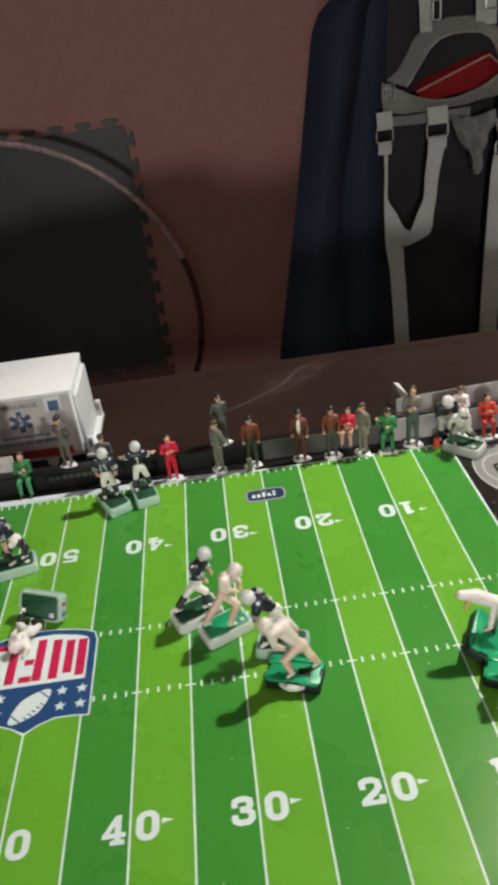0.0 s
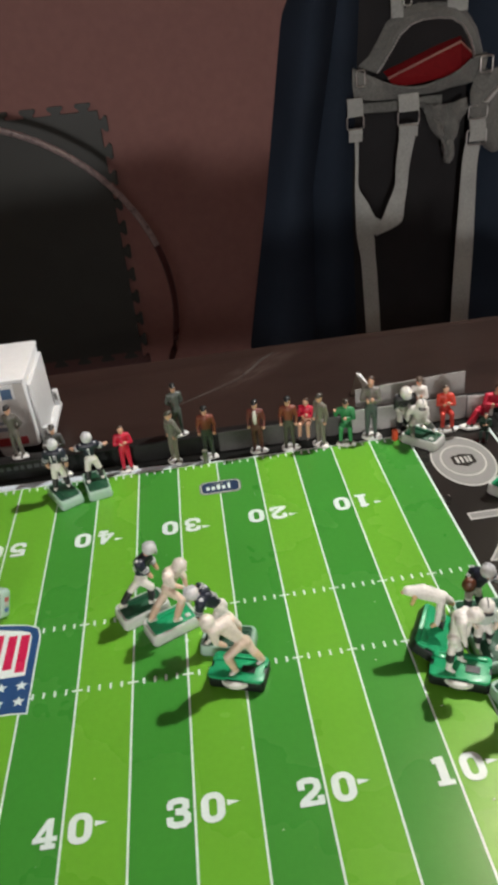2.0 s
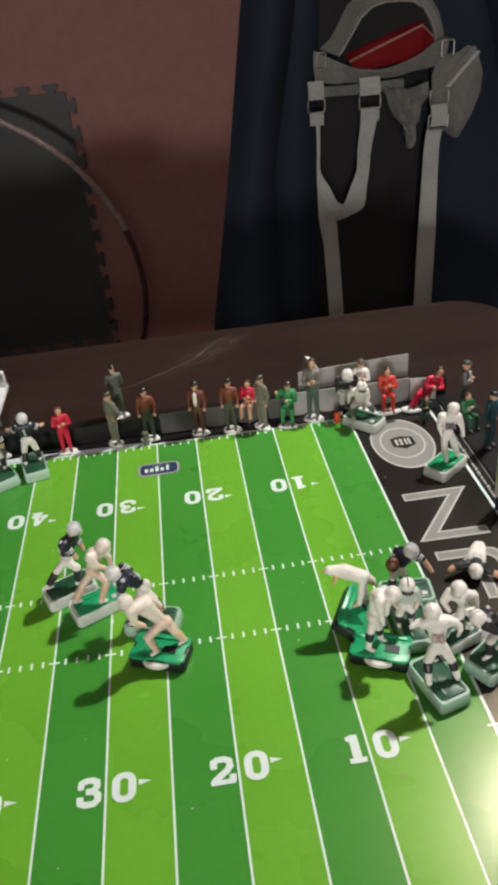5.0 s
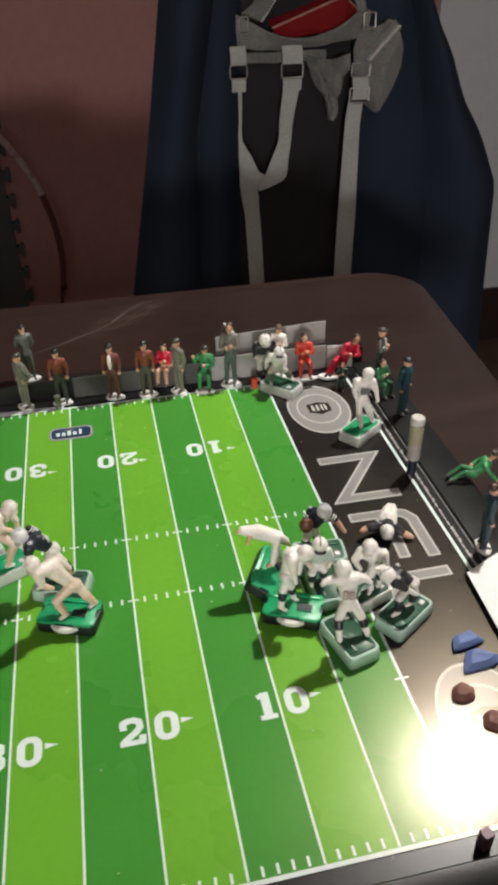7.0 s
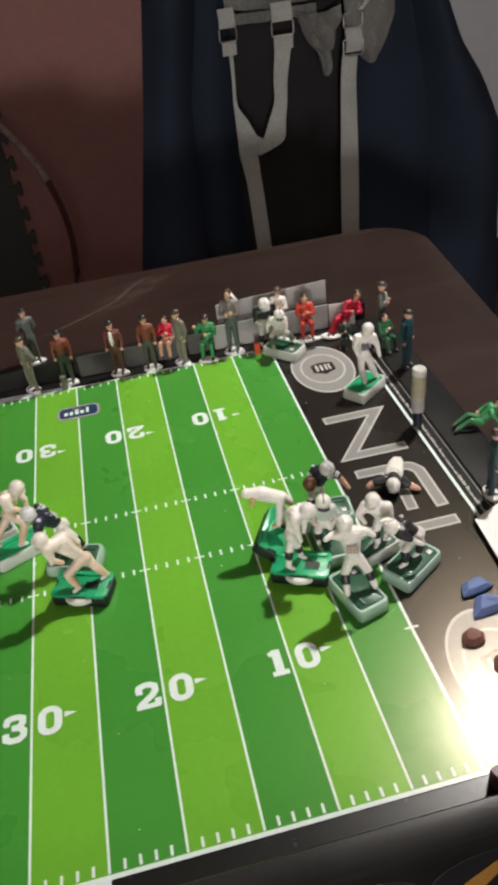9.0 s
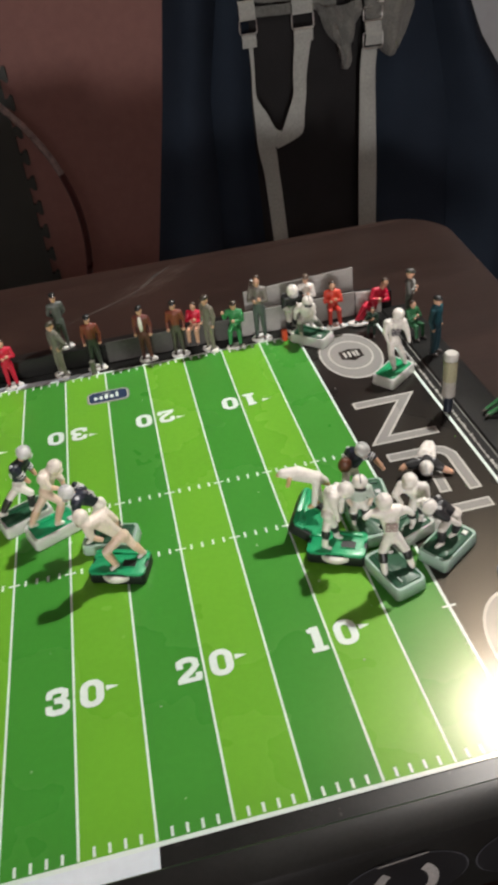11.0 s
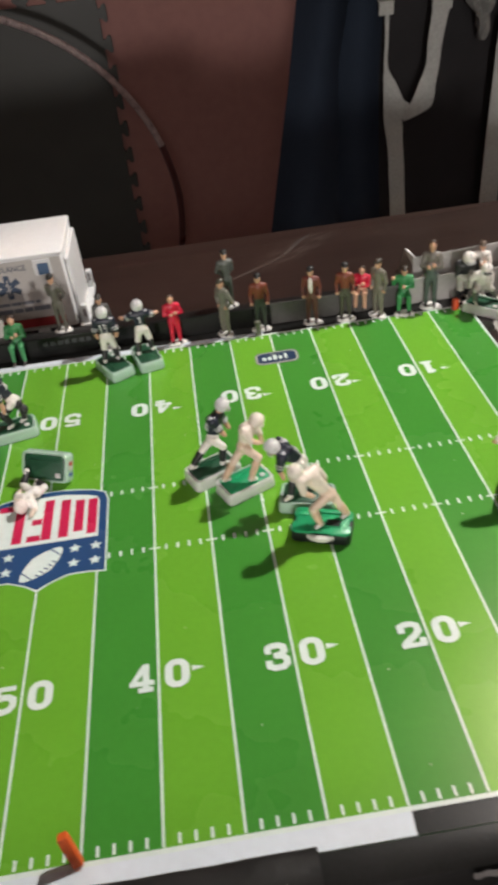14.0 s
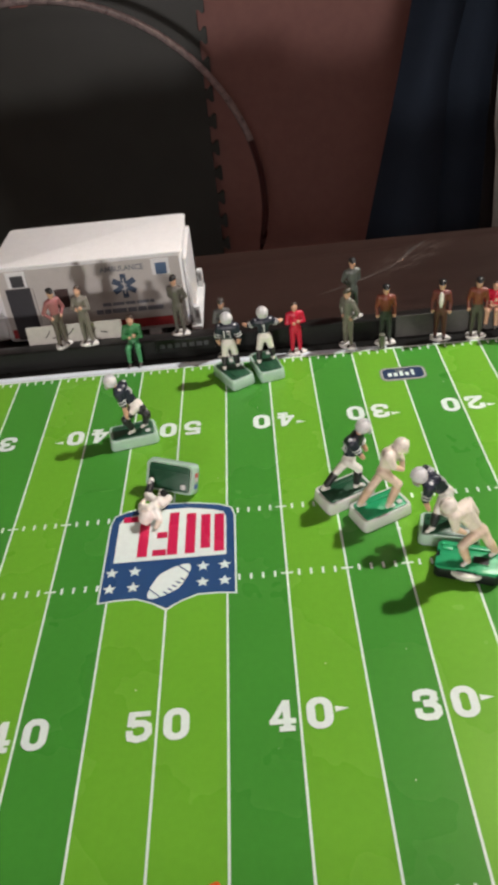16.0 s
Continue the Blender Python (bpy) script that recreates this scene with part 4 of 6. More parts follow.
    for y in (y0 + 0.002, y1 - 0.008):
        s = Shape()
        s.box((x1 + 0.0045, y, -0.0165), (x1 + 0.0105, y + 0.006, 0.002), m_w, 0.0008)
        part("rear_light_post", s, a)
        s = Shape()
        s.box((x1 + 0.0060, y - 0.0008, -0.009), (x1 + 0.0090, y - 0.0001, -0.001), plastic((0.30, 0.29, 0.28)))
        part("tail_light", s, a)
    s = Shape()
    s.prism(rounded(x0 - 0.062, y0 + 0.008, x0 - 0.001, y1 - 0.008, 0.006), -0.018, 0.004, m_w, 0.002)
    part("bonnet", s, a)
    s = Shape()
    s.rings([rounded3(x0 - q, y0 + 0.010, x0 - 0.0008, y1 - 0.010, 0.004, z) for q, z in ((0.034, 0.0045), (0.020, 0.030), (0.018, 0.034))], m_w)
    part("cab", s, a)
    for x in (-0.205, -0.035):
        for y in (y0 + 0.001, y1 - 0.013):
            s = Shape()
            for r, dy, m in ((0.0115, 0.0, m_dark), (0.006, -0.0006, m_w)):
                s.rings([[(x + r * math.cos(t), yy, -0.0185 + r * math.sin(t)) for t in (2 * math.pi * i / 20 for i in range(20))] for yy in (y + dy, y + 0.012)], m)
            part("wheel", s, a)


def rounded3(x0, y0, x1, y1, r, z):
    return [(x, y, z) for x, y in rounded(x0, y0, x1, y1, r)]


ambulance()

# ---- toy figures: one plain mesh each, in millimetres, facing -y ----
CREAM, TAN, FLESH = (0.74, 0.63, 0.52), (0.70, 0.49, 0.35), (0.62, 0.36, 0.24)
OFFWHITE, BONE = (0.80, 0.765, 0.71), (0.68, 0.65, 0.60)
NAVYJ, BLACKJ = (0.016, 0.020, 0.035), (0.02, 0.02, 0.022)
STAND = dict(hip=(0, 0, 22), chest=(0, 0, 33.5), head=(0, -0.5, 41), ls=(-5.0, 0, 35), rs=(5.0, 0, 35), le=(-6.8, 0.8, 28), re=(6.8, 0.8, 28), lh=(-6.4, -1.2, 21.5),
             rh=(6.4, -1.2, 21.5), lk=(-2.7, -0.6, 12), rk=(2.7, -0.6, 12), lf=(-3.2, 0, 2.6), rf=(3.2, 0, 2.6))
CROSSED = dict(STAND, le=(-7, -1.5, 28.5), re=(7, -1.5, 28.5), lh=(1.8, -5.4, 30.5), rh=(-1.8, -5.0, 29))
HIPHAND = dict(STAND, le=(-9, 1.5, 28), re=(9, 1.5, 28), lh=(-4.2, -1, 23), rh=(4.2, -1, 23))
BEHIND = dict(STAND, le=(-7, 3, 28), re=(7, 3, 28), lh=(-1.5, 5, 23), rh=(1.5, 5, 23))
SEATED = dict(hip=(0, 4, 13), chest=(0, 5, 24), head=(0, 4.2, 31.5), ls=(-5, 5, 25.5), rs=(5, 5, 25.5), le=(-6.5, 1.5, 19.5), re=(6.5, 1.5, 19.5), lh=(1.6, -0.6, 21.5), rh=(-1.6, -0.4, 20),
              lk=(-3.6, -5, 13.5), rk=(3.6, -5, 13.5), lf=(-3.9, -6, 2.6), rf=(3.9, -6, 2.6))
SPRAWL = dict(hip=(8.5, 0, 5.7), chest=(16, 1, 13), head=(21, 1, 21), ls=(16, 5, 15), rs=(15, -4, 13), le=(11, 6, 12), lh=(6.5, 4, 10), re=(19, -6, 8), rh=(24, -7, 3), lk=(-0.6, 3, 9), lf=(-9.2, 2, 2.8), rk=(1, -3, 8), rf=(-9, -4, 2.6), face=(-0.6, -0.6, 0.3))
RECLINE = dict(hip=(0, 4, 10), chest=(5.5, 5, 20.5), head=(9, 4.2, 28.5), ls=(1.5, 4, 23), rs=(10, 6, 21.5), le=(-1, 1, 17.5), re=(12, 3, 16), lh=(5, -1, 18), rh=(5, 0, 16), lk=(-6.5, -1, 12.5), rk=(-4, 2, 13.5), lf=(-11.5, -2.5, 2.8), rf=(-8, -2, 2.8), face=(-0.5, -1, 0.1))
SEATWAVE = dict(SEATED, le=(-8, 2, 22), lh=(-8.5, -1, 28), rh=(-0.5, -2.5, 21))


def body(s, j, skin, top, legs, shoes, r=1.0, pads=0.0, waist=0.0):
    J = {k: Vector(v) for k, v in j.items()}
    face = J.setdefault("face", Vector((0, -1, 0))).normalized()
    side = (J["rs"] - J["ls"]).normalized()
    hl, hr = J["hip"] - side * 2.3, J["hip"] + side * 2.3
    for h, k, f in ((hl, "lk", "lf"), (hr, "rk", "rf")):
        s.capsule(h, J[k], 2.7 * r, 2.1 * r, legs)
        s.capsule(J[k], J[f], 2.1 * r, 1.55 * r, legs)
        s.capsule(J[f] - face * 0.8 - Vector((0, 0, 0.8)), J[f] + face * 3.2 - Vector((0, 0, 1.15)), 1.55, 1.35, shoes, 8)
    s.capsule(J["hip"], J["hip"] + (J["chest"] - J["hip"]) * 0.25, 3.9 * r, (3.9 - waist) * r, legs, 12, 0.78)
    
    s.capsule(J["hip"] + (J["chest"] - J["hip"]) * 0.3, J["chest"], (3.9 - waist) * r, 4.9 * r, top, 12, 0.74)
    s.capsule(J["ls"] * 0.8 + J["rs"] * 0.2, J["rs"] * 0.8 + J["ls"] * 0.2, 2.6 + pads, 2.6 + pads, top, 12)
    for a, b, c in (("ls", "le", "lh"), ("rs", "re", "rh")):
        s.capsule(J[a], J[b], 2.2 * r + pads * 0.7, 1.7 * r, top)
        s.capsule(J[b], J[b].lerp(J[c], 0.75), 1.6 * r, 1.35 * r, top if not pads else skin)
        s.ball(J[c], 1.5, skin, 8)
    neck = J["chest"].lerp(J["head"], 0.6)
    s.capsule(J["chest"], neck, 2.0, 1.7, skin, 8)
    return J


def man(j, skin, jacket, trousers, hat=None, shirt=None, disc=True, extra=None, bulk=1.0):
    s = Shape()
    P = plastic
    J = body(s, j, P(skin), P(jacket), P(trousers), P((0.06, 0.05, 0.045)), bulk)
    h = J["head"]
    s.ball(h, (2.6, 3.0, 3.4), P(skin))
    s.ball(h + Vector((0, -2.8, -0.3)), (0.6, 0.7, 0.8), P(skin), 6)
    hair = P(hat or (0.05, 0.03, 0.02))
    if hat:
        s.ball(h + Vector((0, 0.2, 2.3)), (3.1, 3.4, 1.9), hair)
        s.ball(h + Vector((0, -2.6, 1.5)), (2.2, 1.8, 0.6), hair)
    else:
        s.ball(h + Vector((0, 0.9, 1.6)), (2.9, 2.9, 2.4), hair)
    if shirt:
        c = J["chest"]
        s.ball(c + Vector((0, -3.3, -2.2)), (1.6, 1.6, 6.4), P(shirt), 12)
    if extra:
        extra(s, J)
    s = s.fused(0.42, 3)
    if disc:
        d = Vector((J["lf"].x * 0.5 + J["rf"].x * 0.5, min(J["lf"].y, J["rf"].y) - 0.6, 0))
        out = [(d.x + (8.0 + 0.9 * math.sin(3 * t + h.x + bulk * 40)) * math.cos(t), d.y + (4.6 + 0.6 * math.cos(2 * t + bulk * 30)) * math.sin(t)) for t in (2 * math.pi * i / 22 for i in range(22))]
        s.rings([[(d.x + (x - d.x) * k, d.y + (y - d.y) * k, z) for x, y in out] for k, z in ((0.96, 0), (1.0, 0.6), (0.98, 1.3), (0.88, 1.9), (0.5, 2.1))], P((0.72, 0.71, 0.68), 0.5))
    return s


def place(name, s, at, yaw, label, category, size=1.0, group="", tilt=(0, 0), slim=1.0):
    me = s.mesh(name)
    me.transform(Matrix.Diagonal((0.001 * size * slim, 0.001 * size, 0.001 * size, 1)))
    ob = new(name, me)
    ob.matrix_world = pose(*at, tilt[0], tilt[1], yaw)
    return tagged(ob, label, category, group)


RED, GREEN = (0.55, 0.010, 0.042), (0.035, 0.24, 0.075)
BROWN, MAROON = (0.19, 0.047, 0.027), (0.15, 0.040, 0.032)
DGREEN, BCAP = (0.05, 0.060, 0.050), (0.012, 0.012, 0.012)


G = "toy sideline staff"
place("toy_seated_man", man(SEATED, FLESH, (0.015, 0.05, 0.03), (0.015, 0.045, 0.03), disc=False), (0.4140, 0.3930, 0.0002), -30, "small seated toy figure in dark green clothes", "toy figure", 0.7, G)
for j, cols, at, yaw, label, kw in (
    (HIPHAND, (FLESH, (0.33, 0.125, 0.125), (0.12, 0.10, 0.08)), (-0.1030, 0.4425, LIP), 40, "toy man figure in faded pink jacket with black cap", dict(hat=BCAP)),
    (CROSSED, (FLESH, (0.20, 0.185, 0.155), (0.17, 0.155, 0.125)), (-0.0800, 0.4420, LIP), -10, "toy man figure in grey suit with folded arms", {}),
    (BEHIND, (FLESH, (0.12, 0.11, 0.095), (0.115, 0.105, 0.09)), (-0.0010, 0.4445, LIP), -15, "toy man figure in dark grey suit with black cap", dict(hat=BCAP)),
    (CROSSED, (FLESH, (0.10, 0.10, 0.10), (0.09, 0.09, 0.085)), (0.0360, 0.4300, 0.0002), 0, "dark toy man figure standing behind a player", dict(hat=(0.05, 0.045, 0.04))),
    (BEHIND, (FLESH, (0.095, 0.105, 0.095), (0.085, 0.098, 0.088)), (0.1450, 0.4445, LIP), 10, "toy man figure in dark green suit with black cap", dict(hat=BCAP)),
    (HIPHAND, (FLESH, (0.15, 0.150, 0.120), (0.19, 0.180, 0.140)), (0.1390, 0.4265, 0.0002), -48, "toy man figure in olive jacket and khaki trousers", dict(hat=(0.05, 0.045, 0.03))),
    (STAND, (FLESH, BROWN, DGREEN), (0.1700, 0.4270, 0.0002), -5, "toy man figure in brown jacket and dark trousers", dict(hat=BCAP, bulk=1.03)),
    (STAND, (FLESH, MAROON, (0.12, 0.045, 0.035)), (0.2150, 0.4255, 0.0002), -18, "toy man figure in maroon jacket with white shirt", dict(hat=BCAP, shirt=OFFWHITE, bulk=0.98)),
    (STAND, (FLESH, BROWN, (0.07, 0.068, 0.05)), (0.2440, 0.4235, 0.0002), -12, "toy man figure in brown coat with black cap", dict(hat=BCAP, bulk=0.98)),
    (STAND, (FLESH, (0.18, 0.165, 0.13), (0.19, 0.175, 0.14)), (0.2725, 0.4210, 0.0002), -55, "toy man figure in olive suit seen half from the side", dict(hat=(0.05, 0.04, 0.03))),
    (CROSSED, (FLESH, (0.17, 0.155, 0.135), (0.080, 0.105, 0.095)), (0.3195, 0.4235, 0.0002), -20, "tall toy man figure in grey jacket with folded arms", {}),
    (CROSSED, (FLESH, OFFWHITE, BONE), (0.3640, 0.4260, 0.0002), -15, "toy man figure in white jacket with dark cap", dict(hat=(0.10, 0.07, 0.05), bulk=1.03)),
    (CROSSED, (FLESH, (0.10, 0.10, 0.09), (0.07, 0.085, 0.07)), (0.4490, 0.3960, 0.0012), 60, "toy figure in dark grey coat on the frame", dict(hat=(0.05, 0.05, 0.045), shirt=(0.45, 0.45, 0.42), bulk=0.98, disc=False)),
    (STAND, (FLESH, (0.014, 0.070, 0.090), (0.014, 0.045, 0.060)), (0.4500, 0.3400, 0.0012), 40, "toy man figure in teal overalls with dark cap", dict(hat=BCAP, bulk=1.2, disc=False)),
    (STAND, (FLESH, (0.020, 0.048, 0.060), (0.018, 0.035, 0.045)), (0.4400, 0.1720, 0.0012), 75, "toy man figure in dark teal overalls on the frame", dict(bulk=1.03)),
):
    place("toy_man", man(j, *cols, **kw), at, yaw, label, "toy figure", 1.38 if "tall" in label else 1.19, G, slim=0.90 if j is STAND else 0.84)
for j, cols, at, yaw, size, label, kw in (
    (SEATED, (FLESH, (0.035, 0.20, 0.065), (0.06, 0.27, 0.11)), (-0.0420, 0.4345, 0.0002), 0, 1.16, "seated toy man figure in green uniform with crossed arms", dict(disc=False)),
    (CROSSED, (FLESH, RED, RED), (0.0950, 0.4240, 0.0002), 8, 1.04, "toy man figure in red suit with folded arms", {}),
    (SEATED, (FLESH, RED, FLESH), (0.2605, 0.4335, 0.0045), -25, 1.04, "seated toy figure in red on the frame's edge", dict(disc=False)),
    (SEATWAVE, (FLESH, GREEN, GREEN), (0.2960, 0.4240, 0.0002), -15, 1.12, "seated toy man figure in green uniform with raised arm", dict(hat=(0.04, 0.03, 0.02))),
    (SEATED, (FLESH, (0.60, 0.050, 0.025), (0.56, 0.045, 0.03)), (0.3850, 0.4120, 0.0075), -8, 1.10, "seated toy man figure in orange-red uniform", {}),
    (RECLINE, (FLESH, RED, RED), (0.4210, 0.4150, 0.0006), -8, 1.22, "seated toy man figure in bright red leaning back", {}),
    (SEATED, (FLESH, (0.03, 0.15, 0.06), (0.03, 0.13, 0.055)), (0.4460, 0.3720, 0.0012), 20, 0.95, "small seated toy figure in green on the frame", dict(disc=False)),
    (SPRAWL, (FLESH, (0.045, 0.27, 0.09), (0.04, 0.20, 0.07)), (0.4600, 0.2440, 0.0012), -12, 1.0, "toy man figure in green sprawled on the frame", dict(disc=False, hat=(0.04, 0.03, 0.02))),
):
    tilt = (0, 0)
    if "leaning" in label:
        tilt = (0, 4)
    place("toy_seated_man", man(j, *cols, **kw), at, yaw, label, "toy figure", size, G, tilt)


# ---- toy players on their vibrating bases ----
def posture(lean=10, crouch=0, stride=4, spread=4, arms="down", twist=0, turn_head=0):
    L = radians(lean)
    hip = Vector((0, 0, 23 - crouch))
    up = Vector((0, -math.sin(L), math.cos(L)))
    chest = hip + up * 11.5
    head = chest + Vector((0, -math.sin(L * 0.75), math.cos(L * 0.75))) * 8.6
    fwd = Vector((0, -math.cos(L), -math.sin(L)))
    ls, rs = chest + Vector((-6, 0, 0)) + up * 1.2, chest + Vector((6, 0, 0)) + up * 1.2
    a = {"down": ((-8.5, 0, -7), (-7.5, 3, -13)), "fwd": ((-7.5, 5, -4.5), (-4, 11, -2)), "out": ((-11, 1, -1.5), (-15, 4, -1)), "up": ((-9.5, 3, 4), (-7, 5, 10)),
         "ball": ((-8, 1, -6), (-1.5, 6, -4)), "dive": ((-7, 2, 6), (-5, 2, 14))}[arms]
    def arm(v, m):
        return chest + Vector((m * v[0], 0, 0)) + fwd * v[1] + up * v[2]
    c = crouch * 0.5
    return dict(hip=hip, chest=chest, head=head, ls=ls, rs=rs, le=arm(a[0], 1), lh=arm(a[1], 1), re=arm(a[0], -1), rh=arm(a[1], -1),
                lk=(-spread * 0.75 - 1, -stride * 0.5 - 2 - c, 12 - c * 0.6), lf=(-spread - 1, -stride, 2.6), rk=(spread * 0.75 + 1, stride * 0.4 - 1.5 - c, 12 - c * 0.6), rf=(spread + 1, stride, 2.6))


def player(p, kit, number=(), bulk=1.24, pads=1.6, ink=None, ball=None, behind=False, patched=False):
    skin, jersey, pants, socks, helmet, stripe = (plastic(c) for c in kit)
    s = Shape()
    J = body(s, p, skin, jersey, pants, OFFSHOE, bulk, pads, 0.7)
    for k, f in (("lk", "lf"), ("rk", "rf")):
        a, b = (0.15, 0.42) if kit is WHITE_KIT else (0.25, 0.80)
        s.capsule(J[k].lerp(J[f], a), J[k].lerp(J[f], b), 2.95, 2.3 if b > 0.5 else 2.7, socks)
    if patched:
        for a, b, u, v, r in (("hip", "lk", 0.30, 0.42, 4.1), ("hip", "rk", 0.45, 0.62, 3.9), ("lk", "lf", 0.0, 0.12, 3.5), ("rk", "rf", 0.05, 0.2, 3.4)):
            s.capsule(J[a].lerp(J[b], u), J[a].lerp(J[b], v), r, r, socks)
    h = J["head"]
    d = (h - J["chest"]).normalized()
    face = J["face"].normalized()
    f = (face - d * face.dot(d)).normalized()
    w = d.cross(f)
    s.ball(h, 4.9, helmet, 14)
    s.ball(h + f * 2.4 - d * 1.4, 3.0, skin, 10)
    for sh in ("ls", "rs"):
        s.capsule(J[sh] + Vector((0, 0, 2.0)) + f * 1.5, J[sh] + Vector((0, 0, 2.0)) - f * 1.5, 1.5, 1.5, stripe, 8)
    if ball:
        s.ball(ball, (4.6, 3.8, 5.6), plastic((0.11, 0.035, 0.014)), 12)
    s = s.fused(0.5, 3)
    for k in (-0.4, -2.0):
        s.tube([h + w * x + f * (5.9 - 0.12 * x * x) + d * k for x in (-3.4, -2.4, -1.2, 0, 1.2, 2.4, 3.4)], 0.45, stripe, 6)
    for o in ((0,) if kit is not NAVY_KIT else (-1.1, 1.1)):
        s.tube([h + w * o + f * (4.85 * math.sin(a)) + d * (4.85 * math.cos(a)) for a in (radians(q) for q in range(-80, 51, 13))], 0.36, stripe, 6)
    c = J["chest"] * 0.8 + J["hip"] * 0.2
    if kit is NAVY_KIT:
        ax = (J["chest"] - J["hip"]).normalized()
        back = -(face - ax * face.dot(ax)).normalized()
        side = ax.cross(back)
        if not number:
            for u in (-2.0, 1.2):
                ring = [(u - 1.0, -2.2), (u + 1.0, -2.2), (u + 1.0, 2.2), (u - 1.0, 2.2)]
                s.tube([c + side * a + ax * b + back * (5.1 - 0.05 * a * a) for a, b in ring], 0.5, helmet, 6, u > 0)
        for a, b in (("ls", "le"), ("rs", "re")):
            d2 = (J[b] - J[a]).normalized()
            e1 = d2.cross(Vector((0.3, 0.2, 1))).normalized()
            e2 = d2.cross(e1)
            for k in (0.62, 0.86):
                m = J[a].lerp(J[b], k)
                s.tube([m + (e1 * math.cos(t) + e2 * math.sin(t)) * (3.3 - 1.0 * k) for t in (2 * math.pi * i / 14 for i in range(14))], 0.42, helmet, 5, True)
    for line in number:
        s.tube([c + (Vector((-x, 5.2 - 0.03 * x * x, z)) if behind else Vector((x, -5.7 + 0.03 * x * x, z))) for x, z in line], 0.55, plastic(ink) if ink else helmet, 6)
    return s


OFFSHOE = plastic((0.74, 0.71, 0.66))
WHITE_KIT = (OFFWHITE, OFFWHITE, OFFWHITE, BLACKJ, OFFWHITE, OFFWHITE)
CREAM_KIT = (TAN, (0.78, 0.69, 0.60), (0.74, 0.58, 0.46), TAN, (0.76, 0.70, 0.62), (0.76, 0.70, 0.62))
NAVY_KIT = (FLESH, NAVYJ, OFFWHITE, BLACKJ, (0.66, 0.66, 0.66), (0.52, 0.53, 0.55))
BLACK_KIT = (BONE, BLACKJ, BONE, BLACKJ, OFFWHITE, (0.45, 0.45, 0.45))


def base_shell(kind):
    """The parts of a base: name, mesh. 36 by 21 mm, 9 mm high."""
    out = []
    if kind == "plate":
        s = Shape()
        o = [(-17.5, -9), (-15, -10.5), (-6, -10.5), (-5.5, -9.6), (5, -9.6), (5.5, -10.5), (15.5, -10.5), (17.5, -8.5), (17.5, -3.5), (16.2, -3), (16.2, 3), (17.5, 3.5), (17.5, 8.5), (15.5, 10.5), (-15, 10.5), (-17.5, 8.5), (-17.5, 3), (-15.8, 2.5), (-15.8, -2.5), (-17.5, -3)]
        s.prism(o, 7.4, 9.2, M_PLATEB, 0.4)
        s.box((-16, 6.2, 9.1), (15, 8.2, 10.3), M_PLATEB, 0.3)
        for x, y, w, d in ((7, -2, 4.5, 3), (-12, 5, 3, 2)):
            s.box((x - w, y - d, 9.1), (x + w, y + d, 9.9), M_PLATEB, 0.3)
        out.append(("base_plate", s, "bright green plastic plate"))
        s = Shape()
        s.prism(rounded(2.8, -4.7, 11.2, 0.7, 0.5, 2), 9.8, 10.1, M_GAP_SHADE)
        out.append(("slot", s, "dark slot"))
        # a solid dark block where the open base holds only shade
        s = Shape()
        s.prism(rounded(-17.8, -10.4, 17.8, 10.6, 3), 0.2, 7.35, M_GAP_SHADE, 0.4)
        out.append(("underside", s, "dark block painted for the shade under the plate"))
        s = Shape()
        s.prism([((11.2 + (0.4 if i % 2 else 0)) * math.cos(2 * math.pi * i / 60), -2.4 + (11.2 + (0.4 if i % 2 else 0)) * math.sin(2 * math.pi * i / 60)) for i in range(60)], 4.0, 7.0, M_DIAL, 0.3)
        out.append(("steering_dial", s, "white ridged dial"))
    else:
        shell, top = {"milky": (M_SHELL, M_PLATE), "bright": (M_SHELL, M_PLATEB), "white": (M_SHELLW, M_PLATEB), "pale": (M_SHELLW, M_PLATE)}[kind]
        s = Shape()
        o = rounded(-18, -10.5, 18, 10.5, 3.2)
        s.rings([[(x * k, y * k, z) for x, y in o] for k, z in ((0.97, 0.0), (1.0, 1.0), (0.955, 7.6), (0.93, 8.4), (0.84, 8.4), (0.82, 7.2))], shell)
        out.append(("base_shell", s, "milky translucent shell"))
        s = Shape()
        s.prism(rounded(-14.6, -8.4, 14.6, 8.4, 1.6), 7.25, 8.8, top, 0.3)
        s.box((-13, 3.5, 8.7), (13, 5.0, 9.6), top, 0.3)
        out.append(("base_plate", s, "green plate"))
        s = Shape()
        s.box((9.0, -6.5, 8.8), (12.5, -3.2, 9.8), M_SHELLW, 0.3)
        out.append(("clip", s, "small white clip"))
    return out


BASES = {}


